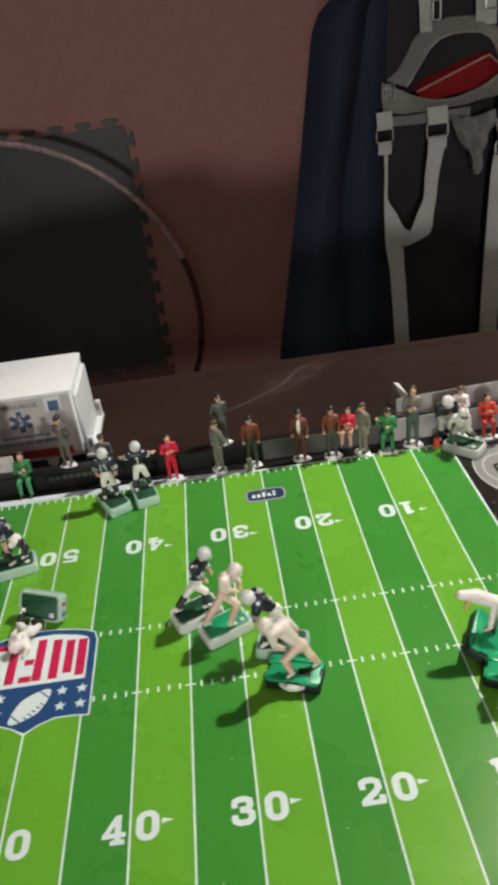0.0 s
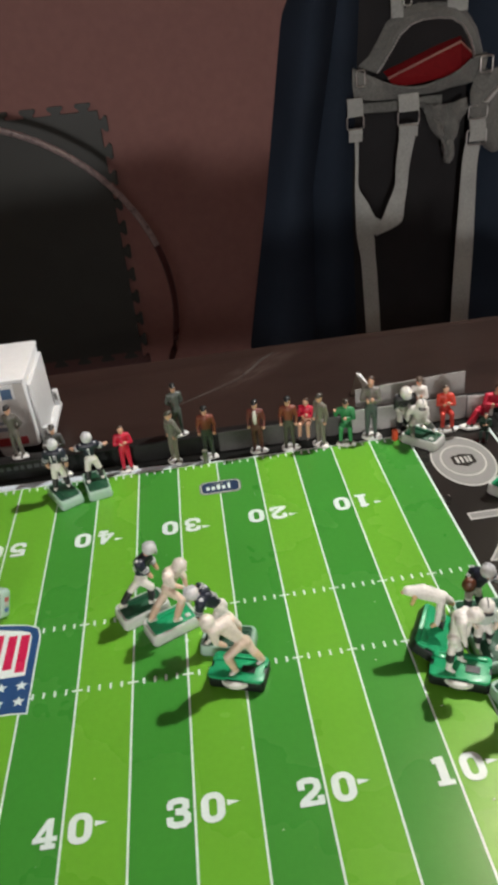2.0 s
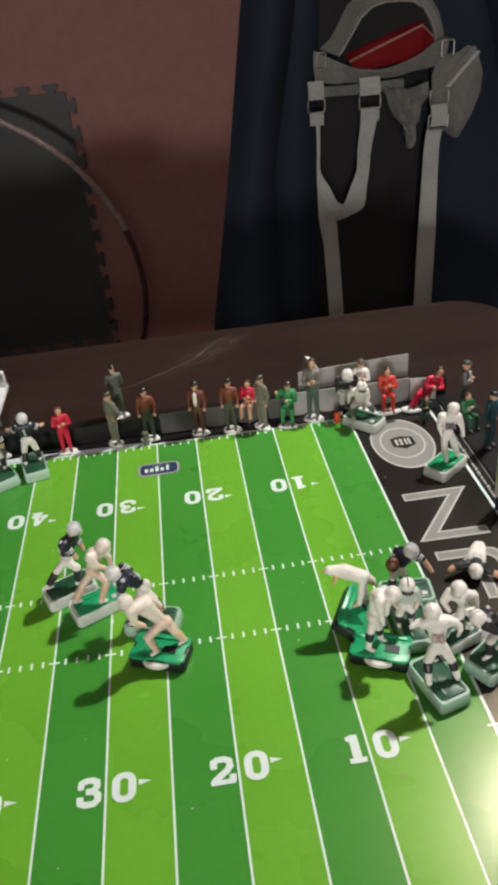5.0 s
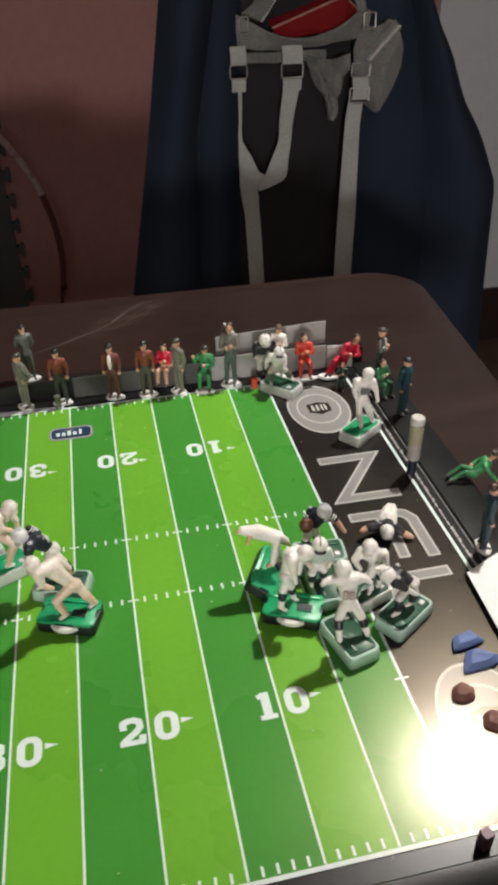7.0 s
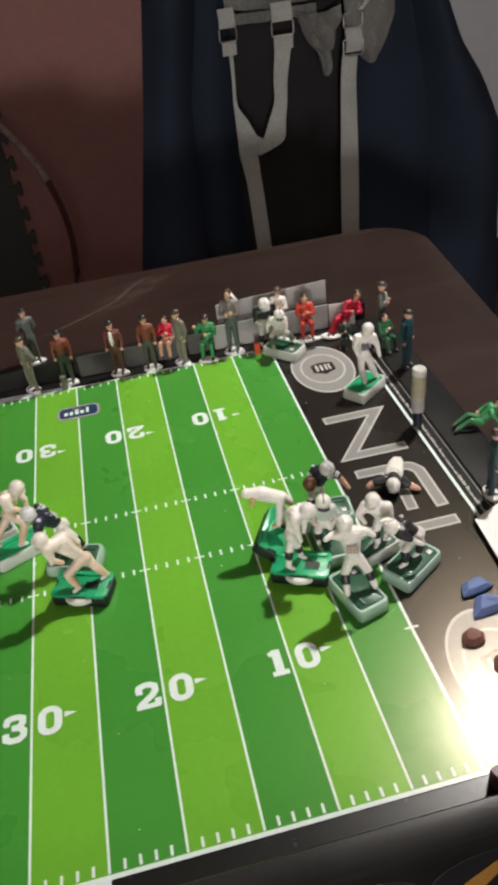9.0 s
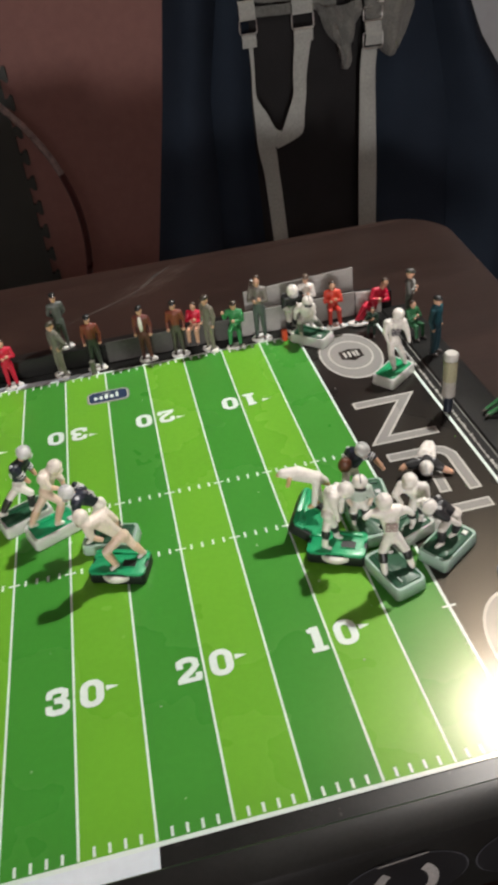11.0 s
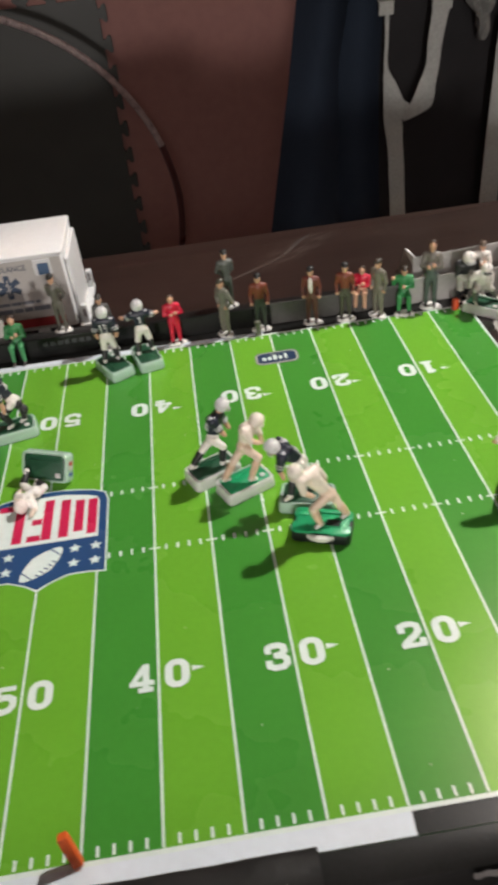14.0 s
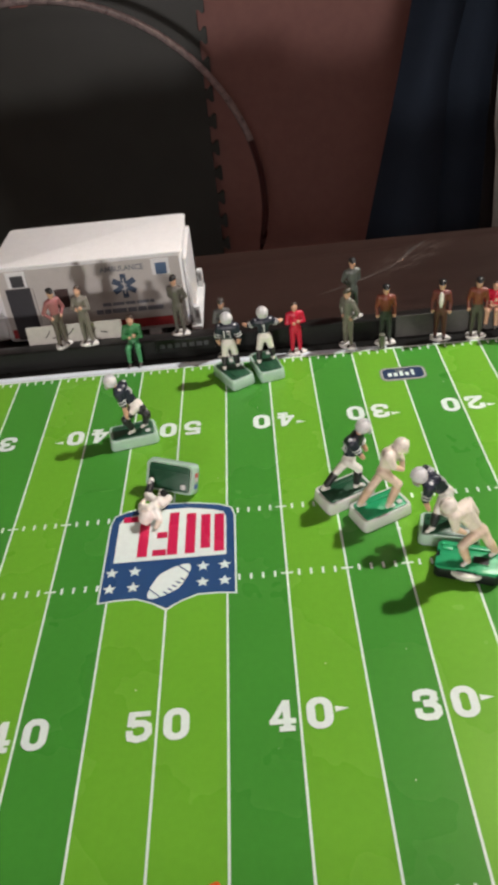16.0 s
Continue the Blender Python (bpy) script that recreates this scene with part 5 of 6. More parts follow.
def toy_player(p, kit, base, at, turn, yaw, label, tilt=(0, 0), up=8.6, off=(0, 0), size=1.0, number=(), drawn=False, **kw):
    """A player figure fixed on a base. turn: the base's long side; yaw: the way the figure faces."""
    t = thing("toy_player", label, "toy figure", "toy football players", at=pose(at[0], at[1], at[2] if len(at) > 2 else 0.0003, *tilt, turn))
    if base not in BASES:
        BASES[base] = []
        for name, s, lab in base_shell(base):
            me = s.mesh(name)
            me.transform(Matrix.Scale(0.001, 4))
            BASES[base].append((name, me, lab))
    for name, me, lab in BASES[base]:
        part(name, me, t, lab)
    s = p if isinstance(p, Shape) else player(p, kit, number, **kw)
    me = s.mesh("figurine")
    me.transform(pose(off[0] * 0.001, off[1] * 0.001, up * 0.001, 0, 0, yaw - turn) @ Matrix.Scale(0.00109 * size, 4))
    if tilt != (0, 0) and drawn:
        me.transform(pose(0, 0, 0, *tilt, turn).inverted() @ pose(0, 0, 0, 0, 0, turn))
    part("figurine", me, t, "painted football player figure")
    return t


S1 = 1 / 1.09
STRIDE = dict(hip=(3, 1, 22), chest=(5.5, 2, 34), head=(12, 4, 45), ls=(9, 7, 36.5), rs=(5, -3, 37.5), le=(12, 8, 29), lh=(14, 7, 24.5), re=(9, -4, 31), rh=(11.5, -4, 27), lk=(-4.2, -1, 15), lf=(-13, -4, 4), rk=(9, -1, 16), rf=(7.5, -2, 3.5), face=(1, 0.4, 0))
RUN = dict(hip=(2, 2, 25), chest=(5.5, 2, 36.5), head=(12, 3, 43), ls=(9, 7, 37), rs=(4, -4, 39.5), le=(13, 6, 30), lh=(13.5, 4, 24.5), re=(7, -6, 34), rh=(12, -5, 31), lk=(-5.6, -1, 15), lf=(-12.5, -3, 3.6), rk=(10.5, -2, 17.5), rf=(4.5, -5, 3.4), face=(1, 0.3, 0))
BENT = dict(hip=(-2.5, 5, 22), chest=(-10.4, 3, 31), head=(-19, 2, 38), ls=(-11.4, 9, 32), rs=(-14, -3, 32), le=(-14.5, 9.5, 37), lh=(-17, 10, 34), re=(-16, -5, 25), rh=(-14, -6, 19), lk=(-8, -2, 14), lf=(-11, -5, 3.5), rk=(2.5, 4, 12), rf=(6.5, 4, 2.8), face=(-1, -0.3, -0.3))
LUNGE = dict(hip=(5.0, 2, 18.8), chest=(-5, 2, 33), head=(-14.3, -2, 42.5), ls=(-11.5, -5, 37.5), rs=(-2, 7, 34.5), le=(-10.5, -7, 30), lh=(-5.5, -6, 26), re=(3, 8, 27.5), rh=(3, 7, 22), lk=(-5.5, -4, 14), lf=(-1.6, -5, 3.2), rk=(10, 1, 12), rf=(15, 2, 2.8), face=(-1, -0.5, -0.2))
LEANL = dict(hip=(6.5, 2, 20.5), chest=(-2.5, 2, 33.5), head=(-8.5, 1, 42.5), ls=(-2, 7, 35), rs=(-3.5, -3, 34), le=(0, 6, 26.5), lh=(0.5, 3, 18), re=(-1, -4.5, 25), rh=(-0.5, -5, 15), lk=(12.5, 0, 13.5), lf=(9.5, 3, 3.4), rk=(-2.5, -4, 13), rf=(1.5, -4, 3.2), face=(-1, -0.2, -0.4))
FALLEN = dict(hip=(-8.6, -22, 5), chest=(-13, -30, 5.5), head=(-14.5, -37, 6.5), ls=(-17.5, -28, 6), rs=(-9, -32, 5.5), le=(-20, -24, 5), lh=(-18, -20, 6), re=(-6, -37, 3.5), rh=(-8, -42, 2.5), lk=(-16, -17, 8), lf=(-14, -8, 13), rk=(-2.2, -19, 6), rf=(-8, -12, 6), face=(-0.3, -1, 0.4))
HANG = dict(hip=(-4.4, 1, 23.5), chest=(-1.5, 3, 36.5), head=(6, 1, 41), ls=(2, 8, 36), rs=(-2, -3, 39), le=(3.8, 6, 28), lh=(3, 4, 22), re=(-1, -5, 32), rh=(0.6, -5.5, 24), lk=(-6.5, -2, 13.5), lf=(-7.7, -4, 3), rk=(-1.6, 3, 12), rf=(0, 4, 2.8), face=(1, -0.3, -0.4))
SPREAD = dict(hip=(-1.3, 2, 22), chest=(-3, 2, 37), head=(-6, 3, 48.5), ls=(-9, 2, 41), rs=(3, 3, 41), le=(-13.4, 1, 42), lh=(-17, -1, 41), re=(6.5, 3, 41), rh=(9.5, 2, 38.5), lk=(-7, 0, 12.5), lf=(-6.5, -6, 3), rk=(6.3, 1, 12), rf=(9.5, -2, 3), face=(-0.2, 1, 0))
LOW = dict(hip=(3.6, 5, 16), chest=(-5, 3, 23.5), head=(-12.5, 0, 28), ls=(-6, 8, 24), rs=(-7.5, -3, 25), le=(-1, 9, 21), lh=(1.5, 9, 17), re=(-2.5, -5, 22), rh=(4, -4.5, 17), lk=(-4.8, -3, 12), lf=(-5, -5, 3), rk=(6, 4, 9), rf=(4.4, 3, 2.8), face=(-1, -0.4, -0.2))
HUNCH = dict(hip=(9, 4, 16), chest=(4.9, 2, 26.5), head=(2, -1, 35.5), ls=(-2, 2, 28.5), rs=(11, 2, 26), le=(-6.4, -1, 25.5), lh=(-3.2, -5, 22), re=(12.5, -2, 21), rh=(6.7, -6, 22.5), lk=(4, 0, 10), lf=(5, -2, 3), rk=(11, 4, 9), rf=(11, 4, 3), face=(-0.6, -1, -0.3))
FLAT = dict(hip=(1.8, 8, 1.5), chest=(0.6, 2.5, 0), head=(-0.5, -4, 2.5), ls=(-6, 3, 1.4), rs=(6, 2, 0), le=(-12.5, 1, 1.5), lh=(-17, -1, 0), re=(10.5, -1, -1.5), rh=(17, -3, -4), lk=(3.6, 21, 0.5), lf=(6, 27, -1.5), rk=(7.5, 21, 0), rf=(8.5, 27, -2), face=(0, -0.7, -0.6))
REACH = dict(hip=(-5.6, 3, 16), chest=(-1.8, 2, 26), head=(2, 0, 33), ls=(-5.4, 6, 27), rs=(4, 0, 29), le=(-9, 4, 23.5), lh=(-11.5, 0, 20), re=(9, -2, 27.5), rh=(14.5, -5, 20.5), lk=(-9, -2, 12), lf=(-10, -4, 3.2), rk=(-2.4, 3, 11), rf=(-0.8, 3, 3), face=(0.7, -0.7, -0.2))
GUARD = dict(hip=(-5, 2, 12), chest=(-5, 2, 20.5), head=(-4.7, 0, 30), ls=(-10, 2, 22), rs=(0, 2, 22), le=(-12.5, 0, 17.5), lh=(-10.5, -4, 16), re=(2.7, 0, 17.5), rh=(0.6, -3.5, 15), lk=(-9, -3, 9), lf=(-9, -3, 3), rk=(-1.5, 0, 9), rf=(-1.6, 1, 3), face=(0, -1, 0))
CROUCH = dict(hip=(-4, 2, 14), chest=(-3.8, 0, 23), head=(-2.2, -2, 31.5), ls=(-9, 2, 24), rs=(1.2, 2, 24), le=(-13, 2, 20.5), lh=(-13.8, 0, 14.5), re=(3, 0, 18.5), rh=(1.6, -3, 14), lk=(-10, -4, 13), lf=(-9.5, -4, 3), rk=(3, -2, 13.5), rf=(8.9, 2, 4), face=(0.2, -1, 0))
UPRIGHT = dict(hip=(0, 1, 24.5), chest=(0.7, 2, 36.5), head=(3.5, 3, 46.5), ls=(-5, 2, 39.5), rs=(6.9, 3, 39), le=(-7.3, -2, 33.5), lh=(-5, -4, 27), re=(10.5, 2, 31.5), rh=(12, 0, 23.5), lk=(-2.3, -2, 14), lf=(-0.2, -4, 3.2), rk=(5.8, 3, 13.5), rf=(9.5, 4, 3.4), face=(0.3, 1, 0))


def diver():
    """A smooth white figure stretched flat over its legs, its tips worn to bare tan."""
    s = Shape()
    w, t = plastic(OFFWHITE), plastic((0.62, 0.42, 0.22))
    s.capsule((-16, 0, 35), (-12, 0, 36.4), 1.4, 2.6, t)
    s.capsule((-13, 0, 36.4), (-4, 1, 34.5), 3.0, 5.0, w, 12)
    s.capsule((-4, 1, 34.5), (8, 2, 29), 5.0, 4.2, w, 12)
    s.capsule((8, 2, 29), (12.6, 2, 26.2), 3.8, 2.6, w, 12)
    s.capsule((12, 1, 26), (14.2, 1, 24.6), 2.0, 1.6, t)
    s.capsule((-9, -3.5, 34), (-10.5, -4.2, 29.5), 1.6, 1.3, t)
    for p in ((4.9, -3, 12), (9.5, 4, 9)):
        s.capsule((7, p[1] * 0.6 + 1, 27), p, 2.6, 1.9, w)
        s.capsule(p, (p[0] - 3, p[1] - 1, p[2] - 1), 1.8, 1.4, t)
    return s.fused(0.5, 3)


TWIN = [[(u - 1.1, z) for z in (2.6, -2.2)] for u in (-1.6, 1.8)] + [[(u + 1.0, z) for z in (2.6, -2.2)] for u in (-1.6, 1.8)] + [[(u - 1.1, z), (u + 1.0, z)] for u in (-1.6, 1.8) for z in (2.6, 0.2, -2.2)]
ONE, NINETEEN = [[(0.2, 3), (0.2, -3)], [(0.2, 3), (-1, 2)]], [[(-2.2, 3), (-2.2, -3)], [(2.4, -3), (2.4, 2.6), (0.2, 2.8), (0.2, 0.2), (2.4, 0)]]
toy_player(STRIDE, NAVY_KIT, "pale", (0.1113, 0.2375), 25, -4, "toy player striding in navy jersey and white pants", size=S1)
toy_player(RUN, CREAM_KIT, "white", (0.1310, 0.2195), 25, -4, "unpainted cream toy player running on bright green base", size=S1)
toy_player(BENT, NAVY_KIT, "milky", (0.1680, 0.1960), -15, -4, "toy player in navy jersey bent forward on milky base", size=S1)
toy_player(LUNGE, CREAM_KIT, "plate", (0.1722, 0.1690), -20, -4, "unpainted cream toy player lunging on flat green base", size=S1)
toy_player(LEANL, NAVY_KIT, "milky", (-0.0330, 0.3210), 12, -4, "toy player in navy jersey leaning over milky base", size=S1, patched=True)
toy_player(posture(8, 0, 2, 4, "down"), NAVY_KIT, "milky", (0.0415, 0.3925), 120, 176, "toy player in navy jersey beside the far sideline", off=(2, 0), size=0.94, number=NINETEEN, behind=True)
toy_player(posture(8, 0, 2, 5, "out"), NAVY_KIT, "milky", (0.0690, 0.4000), 105, 184, "toy player in navy jersey with arms spread on milky base", size=0.92, number=ONE, behind=True)
toy_player(diver(), WHITE_KIT, "plate", (0.2925, 0.1730, 0.0052), 62, -12, "white toy player diving flat over tilted green base", tilt=(30, 0), up=3.4, size=S1, drawn=True)
toy_player(HANG, WHITE_KIT, "plate", (0.3035, 0.1440), -25, -12, "white toy player hunched forward on flat green base", size=S1)
toy_player(SPREAD, WHITE_KIT, "milky", (0.3290, 0.1155), 106, -12, "white toy player with arms spread on milky green base", size=S1, number=TWIN, ink=(0.46, 0.33, 0.32))
toy_player(LOW, BLACK_KIT, "milky", (0.3666, 0.1262), 34, -12, "toy player in black and white kit bent low on milky base", size=S1)
toy_player(HUNCH, WHITE_KIT, "pale", (0.3475, 0.1470), 20, -12, "white toy player bent over in the crowd of players", size=S1)
toy_player(REACH, NAVY_KIT, "milky", (0.3320, 0.1860), -5, -12, "toy player in navy jersey holding a brown ball", size=S1, ball=(-9.5, -3, 24))
toy_player(GUARD, (CREAM, (0.50, 0.56, 0.50), OFFWHITE, BLACKJ, OFFWHITE, BLACKJ), "milky", (0.3280, 0.1590), 90, -12, "toy player in pale green jersey in the crowd of players", size=S1)
place("toy_helmeted_man", player(FLAT, (FLESH, BLACKJ, OFFWHITE, BLACKJ, OFFWHITE, (0.62, 0.62, 0.60)), bulk=1.6), (0.3825, 0.1970, 0.0065), -12, "toy player in black jersey lying flat in the end zone", "toy figure")
toy_player(CROUCH, (BONE, OFFWHITE, BONE, (0.16, 0.17, 0.15), OFFWHITE, BLACKJ), "pale", (0.3610, 0.4020), -46, -12, "crouching white toy player in the far field corner", size=S1)
toy_player(UPRIGHT, (OFFWHITE, OFFWHITE, OFFWHITE, BONE, OFFWHITE, OFFWHITE), "white", (0.4060, 0.3190), 38, -12, "white toy player on bright green base in the end zone", size=S1, number=TWIN, ink=(0.13, 0.12, 0.14))
fallen = toy_player(FALLEN, (CREAM, OFFWHITE, OFFWHITE, BLACKJ, (0.74, 0.66, 0.62), BONE), "milky", (0.0010, 0.2640, 0.0098), -22, -4, "white toy player fallen over with its base on its side", tilt=(62, 0), up=-9.8, size=S1, drawn=True)
for y, c in ((-4.0, (0.05, 0.10, 0.34)), (0.5, (0.55, 0.50, 0.50)), (3.6, (0.50, 0.06, 0.08))):
    s = Shape()
    s.box((0.01755, (y - 1.4) * 0.001, 0.0026), (0.01825, (y + 1.2) * 0.001, 0.0060), plastic(c))
    part("sticker", s, fallen, "small coloured sticker")
place("toy_helmeted_man", player(posture(30, 2, 3, 3, "fwd"), BLACK_KIT), (0.3500, 0.4290, 0.0002), 0, "toy football player figure leaning forward beside the far sideline", "toy figure", 1.12)


# ---- loose small things on the board ----
def pylon(at, h, w, colour, label, tilt=(0, 0)):
    s = Shape()
    m = plastic(colour, 0.5)
    s.rings([[(w * k * a, w * k * b, z) for a, b in rounded(-1, -1, 1, 1, 0.4, 3)] for k, z in ((1.0, 0), (1.0, h * 0.92), (0.85, h))], m)
    ob = part("corner_pylon", s)
    ob.matrix_world = pose(*at, *tilt, 15)
    return tagged(ob, label, "pylon")


pylon((0.0343, -0.0010, 0.0008), 0.0160, 0.0024, (0.75, 0.12, 0.02), "leaning orange plastic pylon on the near sideline", (-22, -9))
pylon((0.3385, 0.4125, 0.0002), 0.0100, 0.0022, (0.72, 0.09, 0.03), "small orange plastic pylon at the far corner")
pylon((0.3520, -0.0075, 0.0002), 0.0105, 0.0028, (0.17, 0.075, 0.10), "dark grey plastic pylon on the near sideline")
s = Shape()
m = plastic((0.14, 0.145, 0.11))
s.rings([[(0.0024 * k * math.cos(a), 0.0024 * k * math.sin(a), z) for a in (2 * math.pi * i / 14 for i in range(14))] for k, z in ((1.1, 0), (1.0, 0.001), (1.0, 0.0105), (1.12, 0.011), (1.12, 0.0125), (0.6, 0.0130))], m)
ob = part("small_bottle", s)
ob.matrix_world = pose(0.1660, 0.4185, 0.0002)
tagged(ob, "tiny grey-green toy bottle on the far sideline", "toy bottle")


def goal_pad():
    t = thing("goal_post_pad", "beige padded goal post stump on dark navy foot", "goal post")
    for name, m, rows in (("foot", plastic((0.012, 0.016, 0.028)), ((0.0042, 0.0), (0.0040, 0.001), (0.0040, 0.0135))),
                          ("sleeve", plastic((0.36, 0.34, 0.31)), ((0.0056, 0.0136), (0.0058, 0.0146), (0.0058, 0.0270))),
                          ("label_band", plastic((0.33, 0.31, 0.20)), ((0.0061, 0.0272), (0.0061, 0.0440))),
                          ("cap", plastic((0.52, 0.51, 0.47)), ((0.0058, 0.0442), (0.0062, 0.0450), (0.0062, 0.0490), (0.0052, 0.0500)))):
        s = Shape()
        s.rings([[(0.84 * r * math.cos(a), 0.84 * r * math.sin(a), z) for a in (2 * math.pi * i / 24 for i in range(24))] for r, z in rows], m)
        part(name, s, t)
    t.matrix_world = pose(0.4268, 0.2612, 0.0003)


goal_pad()


def wedge(pts, h, colour, name, label, category):
    s = Shape()
    m = plastic(colour, 0.6)
    c = sum((Vector(p) for p in pts), Vector((0, 0))) / len(pts)
    dense = []
    for i, p in enumerate(pts):
        q = Vector(pts[(i + 1) % len(pts)])
        for k in range(4):
            r = Vector(p).lerp(q, k / 4)
            dense.append(c + (r - c) * (1 - 0.06 * (k == 0)))
    s.rings([[(c.x + (p.x - c.x) * k, c.y + (p.y - c.y) * k, z + 0.0004 * math.sin(90 * p.x + 170 * p.y)) for p in dense] for k, z in ((0.97, 0.0006), (1.0, 0.0012), (0.97, h * 0.45), (0.58, h), (0.1, h * 1.15))], m)
    return tagged(part(name, s, smooth=False), label, category)


BLUE = (0.13, 0.19, 0.40)
wedge([(0.3845, 0.0955), (0.3880, 0.1050), (0.4005, 0.1085), (0.4060, 0.0990), (0.3960, 0.0960)], 0.0050, BLUE, "blue_wedge", "small pale blue plastic wedge in the end zone", "game piece")
wedge([(0.3835, 0.0800), (0.3905, 0.0935), (0.3980, 0.0945), (0.4100, 0.0860), (0.4040, 0.0815)], 0.0055, BLUE, "blue_wedge", "small dusty blue plastic wedge in the end zone", "game piece")
FELT = (0.20, 0.085, 0.062)
wedge([(0.3705, 0.0655), (0.3730, 0.0725), (0.3800, 0.0755), (0.3850, 0.0700), (0.3830, 0.0640), (0.3760, 0.0625)], 0.0050, FELT, "felt_ball", "small brown felt toy football in the end zone", "toy football")
wedge([(0.3790, 0.0470), (0.3820, 0.0540), (0.3880, 0.0560), (0.3950, 0.0510), (0.3920, 0.0440), (0.3850, 0.0425)], 0.0050, FELT, "felt_ball", "small brown felt toy football in the end zone", "toy football")


def folded_wedge():
    """A small folded block on the table: white sloping top, buff sides."""
    t = thing("folded_card", "small white folded card wedge lying on the table", "card")
    a, b, c = Vector((0.3370, 0.5620, -0.0050)), Vector((0.3480, 0.5480, -0.0145)), Vector((0.3450, 0.5720, -0.0120))
    base = [Vector(q) for q in ((0.3300, 0.5600, TABLE), (0.3460, 0.5400, TABLE), (0.3600, 0.5460, TABLE), (0.3490, 0.5760, TABLE))]
    s = Shape()
    s.add([a, b, c], [(0, 1, 2)], M_PAPER)
    part("top_flap", s, t, "bright white flap", smooth=False)
    s = Shape()
    e = Vector((0, 0, 0.0004))
    s.add([a - e, b - e, c - e, *base], [(0, 3, 4, 1), (1, 4, 5), (1, 5, 2), (2, 5, 6), (2, 6, 3, 0), (6, 5, 4, 3)], M_BUFF)
    part("card_side", s, t, "buff card sides", smooth=False)


M_BUFF = surface("buff_card", (0.34, 0.30, 0.25), 0.7, 0.12, 300, 60, 0.00005)
folded_wedge()

# ---- behind the table ----
def chair():
    c = thing("dining_chair", "dark wooden chair with tall back, hidden under a jacket", "chair")
    for x in (0.50, 0.86):
        s = Shape()
        s.rings([rounded3(x - r, y - r, x + r, y + r, 0.006, z) for y, z, r in ((1.345, FLOOR, 0.018), (1.330, -0.30, 0.020), (1.345, 0.28, 0.016))], M_CHAIR)
        part("back_leg", s, c)
        s = Shape()
        s.rings([rounded3(x - r, y - r, x + r, y + r, 0.006, z) for y, z, r in ((1.72, FLOOR, 0.016), (1.72, -0.315, 0.02))], M_CHAIR)
        part("front_leg", s, c)
    s = Shape()
    s.prism(rounded(0.47, 1.31, 0.89, 1.76, 0.03), -0.31, -0.27, M_CHAIR, 0.008)
    part("seat", s, c)
    for z in (-0.10, 0.06, 0.22):
        s = Shape()
        s.box((0.521, 1.328, z), (0.839, 1.348, z + 0.07), M_CHAIR, 0.004)
        part("back_slat", s, c)

    c.location = (0, 0.04, 0)


chair()


def jacket():
    """A heavy jacket over the chair's back: broad shoulders, hanging sleeves, a dark opening down the middle."""
    j = thing("jacket", "dark navy jacket draped over the back of a chair", "jacket")

    def fold(x, z):
        return 0.006 * math.sin(24 * x + 3 * z) + 0.003 * math.sin(47 * x - 6 * z + 1) + 0.008 * math.sin(9 * z + 5 * x)

    def panel(name, left, right, depth, m, n=26, bulge=0.03, label=""):
        s = Shape()
        grid = []
        for (z, xa), (_, xb) in zip(left, right):
            row = []
            for i in range(n + 1):
                u = i / n
                x = xa + (xb - xa) * u
                y = depth - bulge * math.sin(math.pi * u) + fold(x, z) * math.sin(math.pi * min(max(u, 0.02), 0.98)) ** 0.5
                row.append((x, y, z))
            grid.append(row)
        s.sheet(grid, m, 0.006)
        part(name, s, j, label)

    def edge(pairs, zs):
        k = sorted(pairs)
        return [(z, float(np.interp(z, [a for a, _ in k], [b for _, b in k]))) for z in zs]
    zs = list(np.linspace(-0.66, 0.380, 48))
    left = edge([(-0.66, 0.235), (-0.26, 0.276), (0.013, 0.330), (0.206, 0.362), (0.309, 0.379), (0.335, 0.392), (0.352, 0.408), (0.368, 0.434), (0.380, 0.474)], zs)
    lin = edge([(-0.66, 0.400), (-0.25, 0.412), (0.03, 0.420), (0.335, 0.478), (0.380, 0.500)], zs)
    panel("sleeve", left, lin, 1.262, M_CLOTH, 18, 0.045)
    zb = list(np.linspace(-0.62, 0.372, 40))
    panel("body_front", edge([(-0.62, 0.385), (0.0, 0.405), (0.372, 0.455)], zb), edge([(-0.62, 0.505), (0.0, 0.498), (0.372, 0.520)], zb), 1.285, M_CLOTH, 20, 0.02)
    panel("lining", edge([(-0.60, 0.470), (0.0, 0.470), (0.38, 0.480)], zb), edge([(-0.60, 0.750), (0.0, 0.740), (0.38, 0.730)], zb), 1.300, M_LINING, 20, 0.01, "black inner lining")
    panel("body_front", edge([(-0.62, 0.700), (0.0, 0.720), (0.372, 0.700)], zb), edge([(-0.62, 0.960), (-0.10, 0.925), (0.20, 0.865), (0.372, 0.800)], zb), 1.280, M_CLOTH, 22, 0.03)
    zr = list(np.linspace(-0.66, 0.345, 40))
    panel("sleeve", edge([(-0.66, 0.900), (-0.1, 0.880), (0.2, 0.820), (0.345, 0.770)], zr), edge([(-0.66, 1.070), (-0.29, 1.042), (-0.10, 1.028), (0.0, 0.980), (0.066, 0.934), (0.144, 0.900), (0.19, 0.872), (0.345, 0.800)], zr), 1.262, M_CLOTH, 20, 0.045)
    s = Shape()
    s.tube([(0.47 + 0.33 * u, 1.29 + 0.01 * math.sin(9 * u), 0.352 + 0.035 * math.sin(math.pi * u)) for u in np.linspace(0, 1, 16)], 0.026, M_CLOTH, 10)
    part("collar", s, j)
    # drawn up close behind the bag
    j.scale = (0.965, 0.965, 0.965)
    j.location = (0.0067, -0.0054, 0.0124)


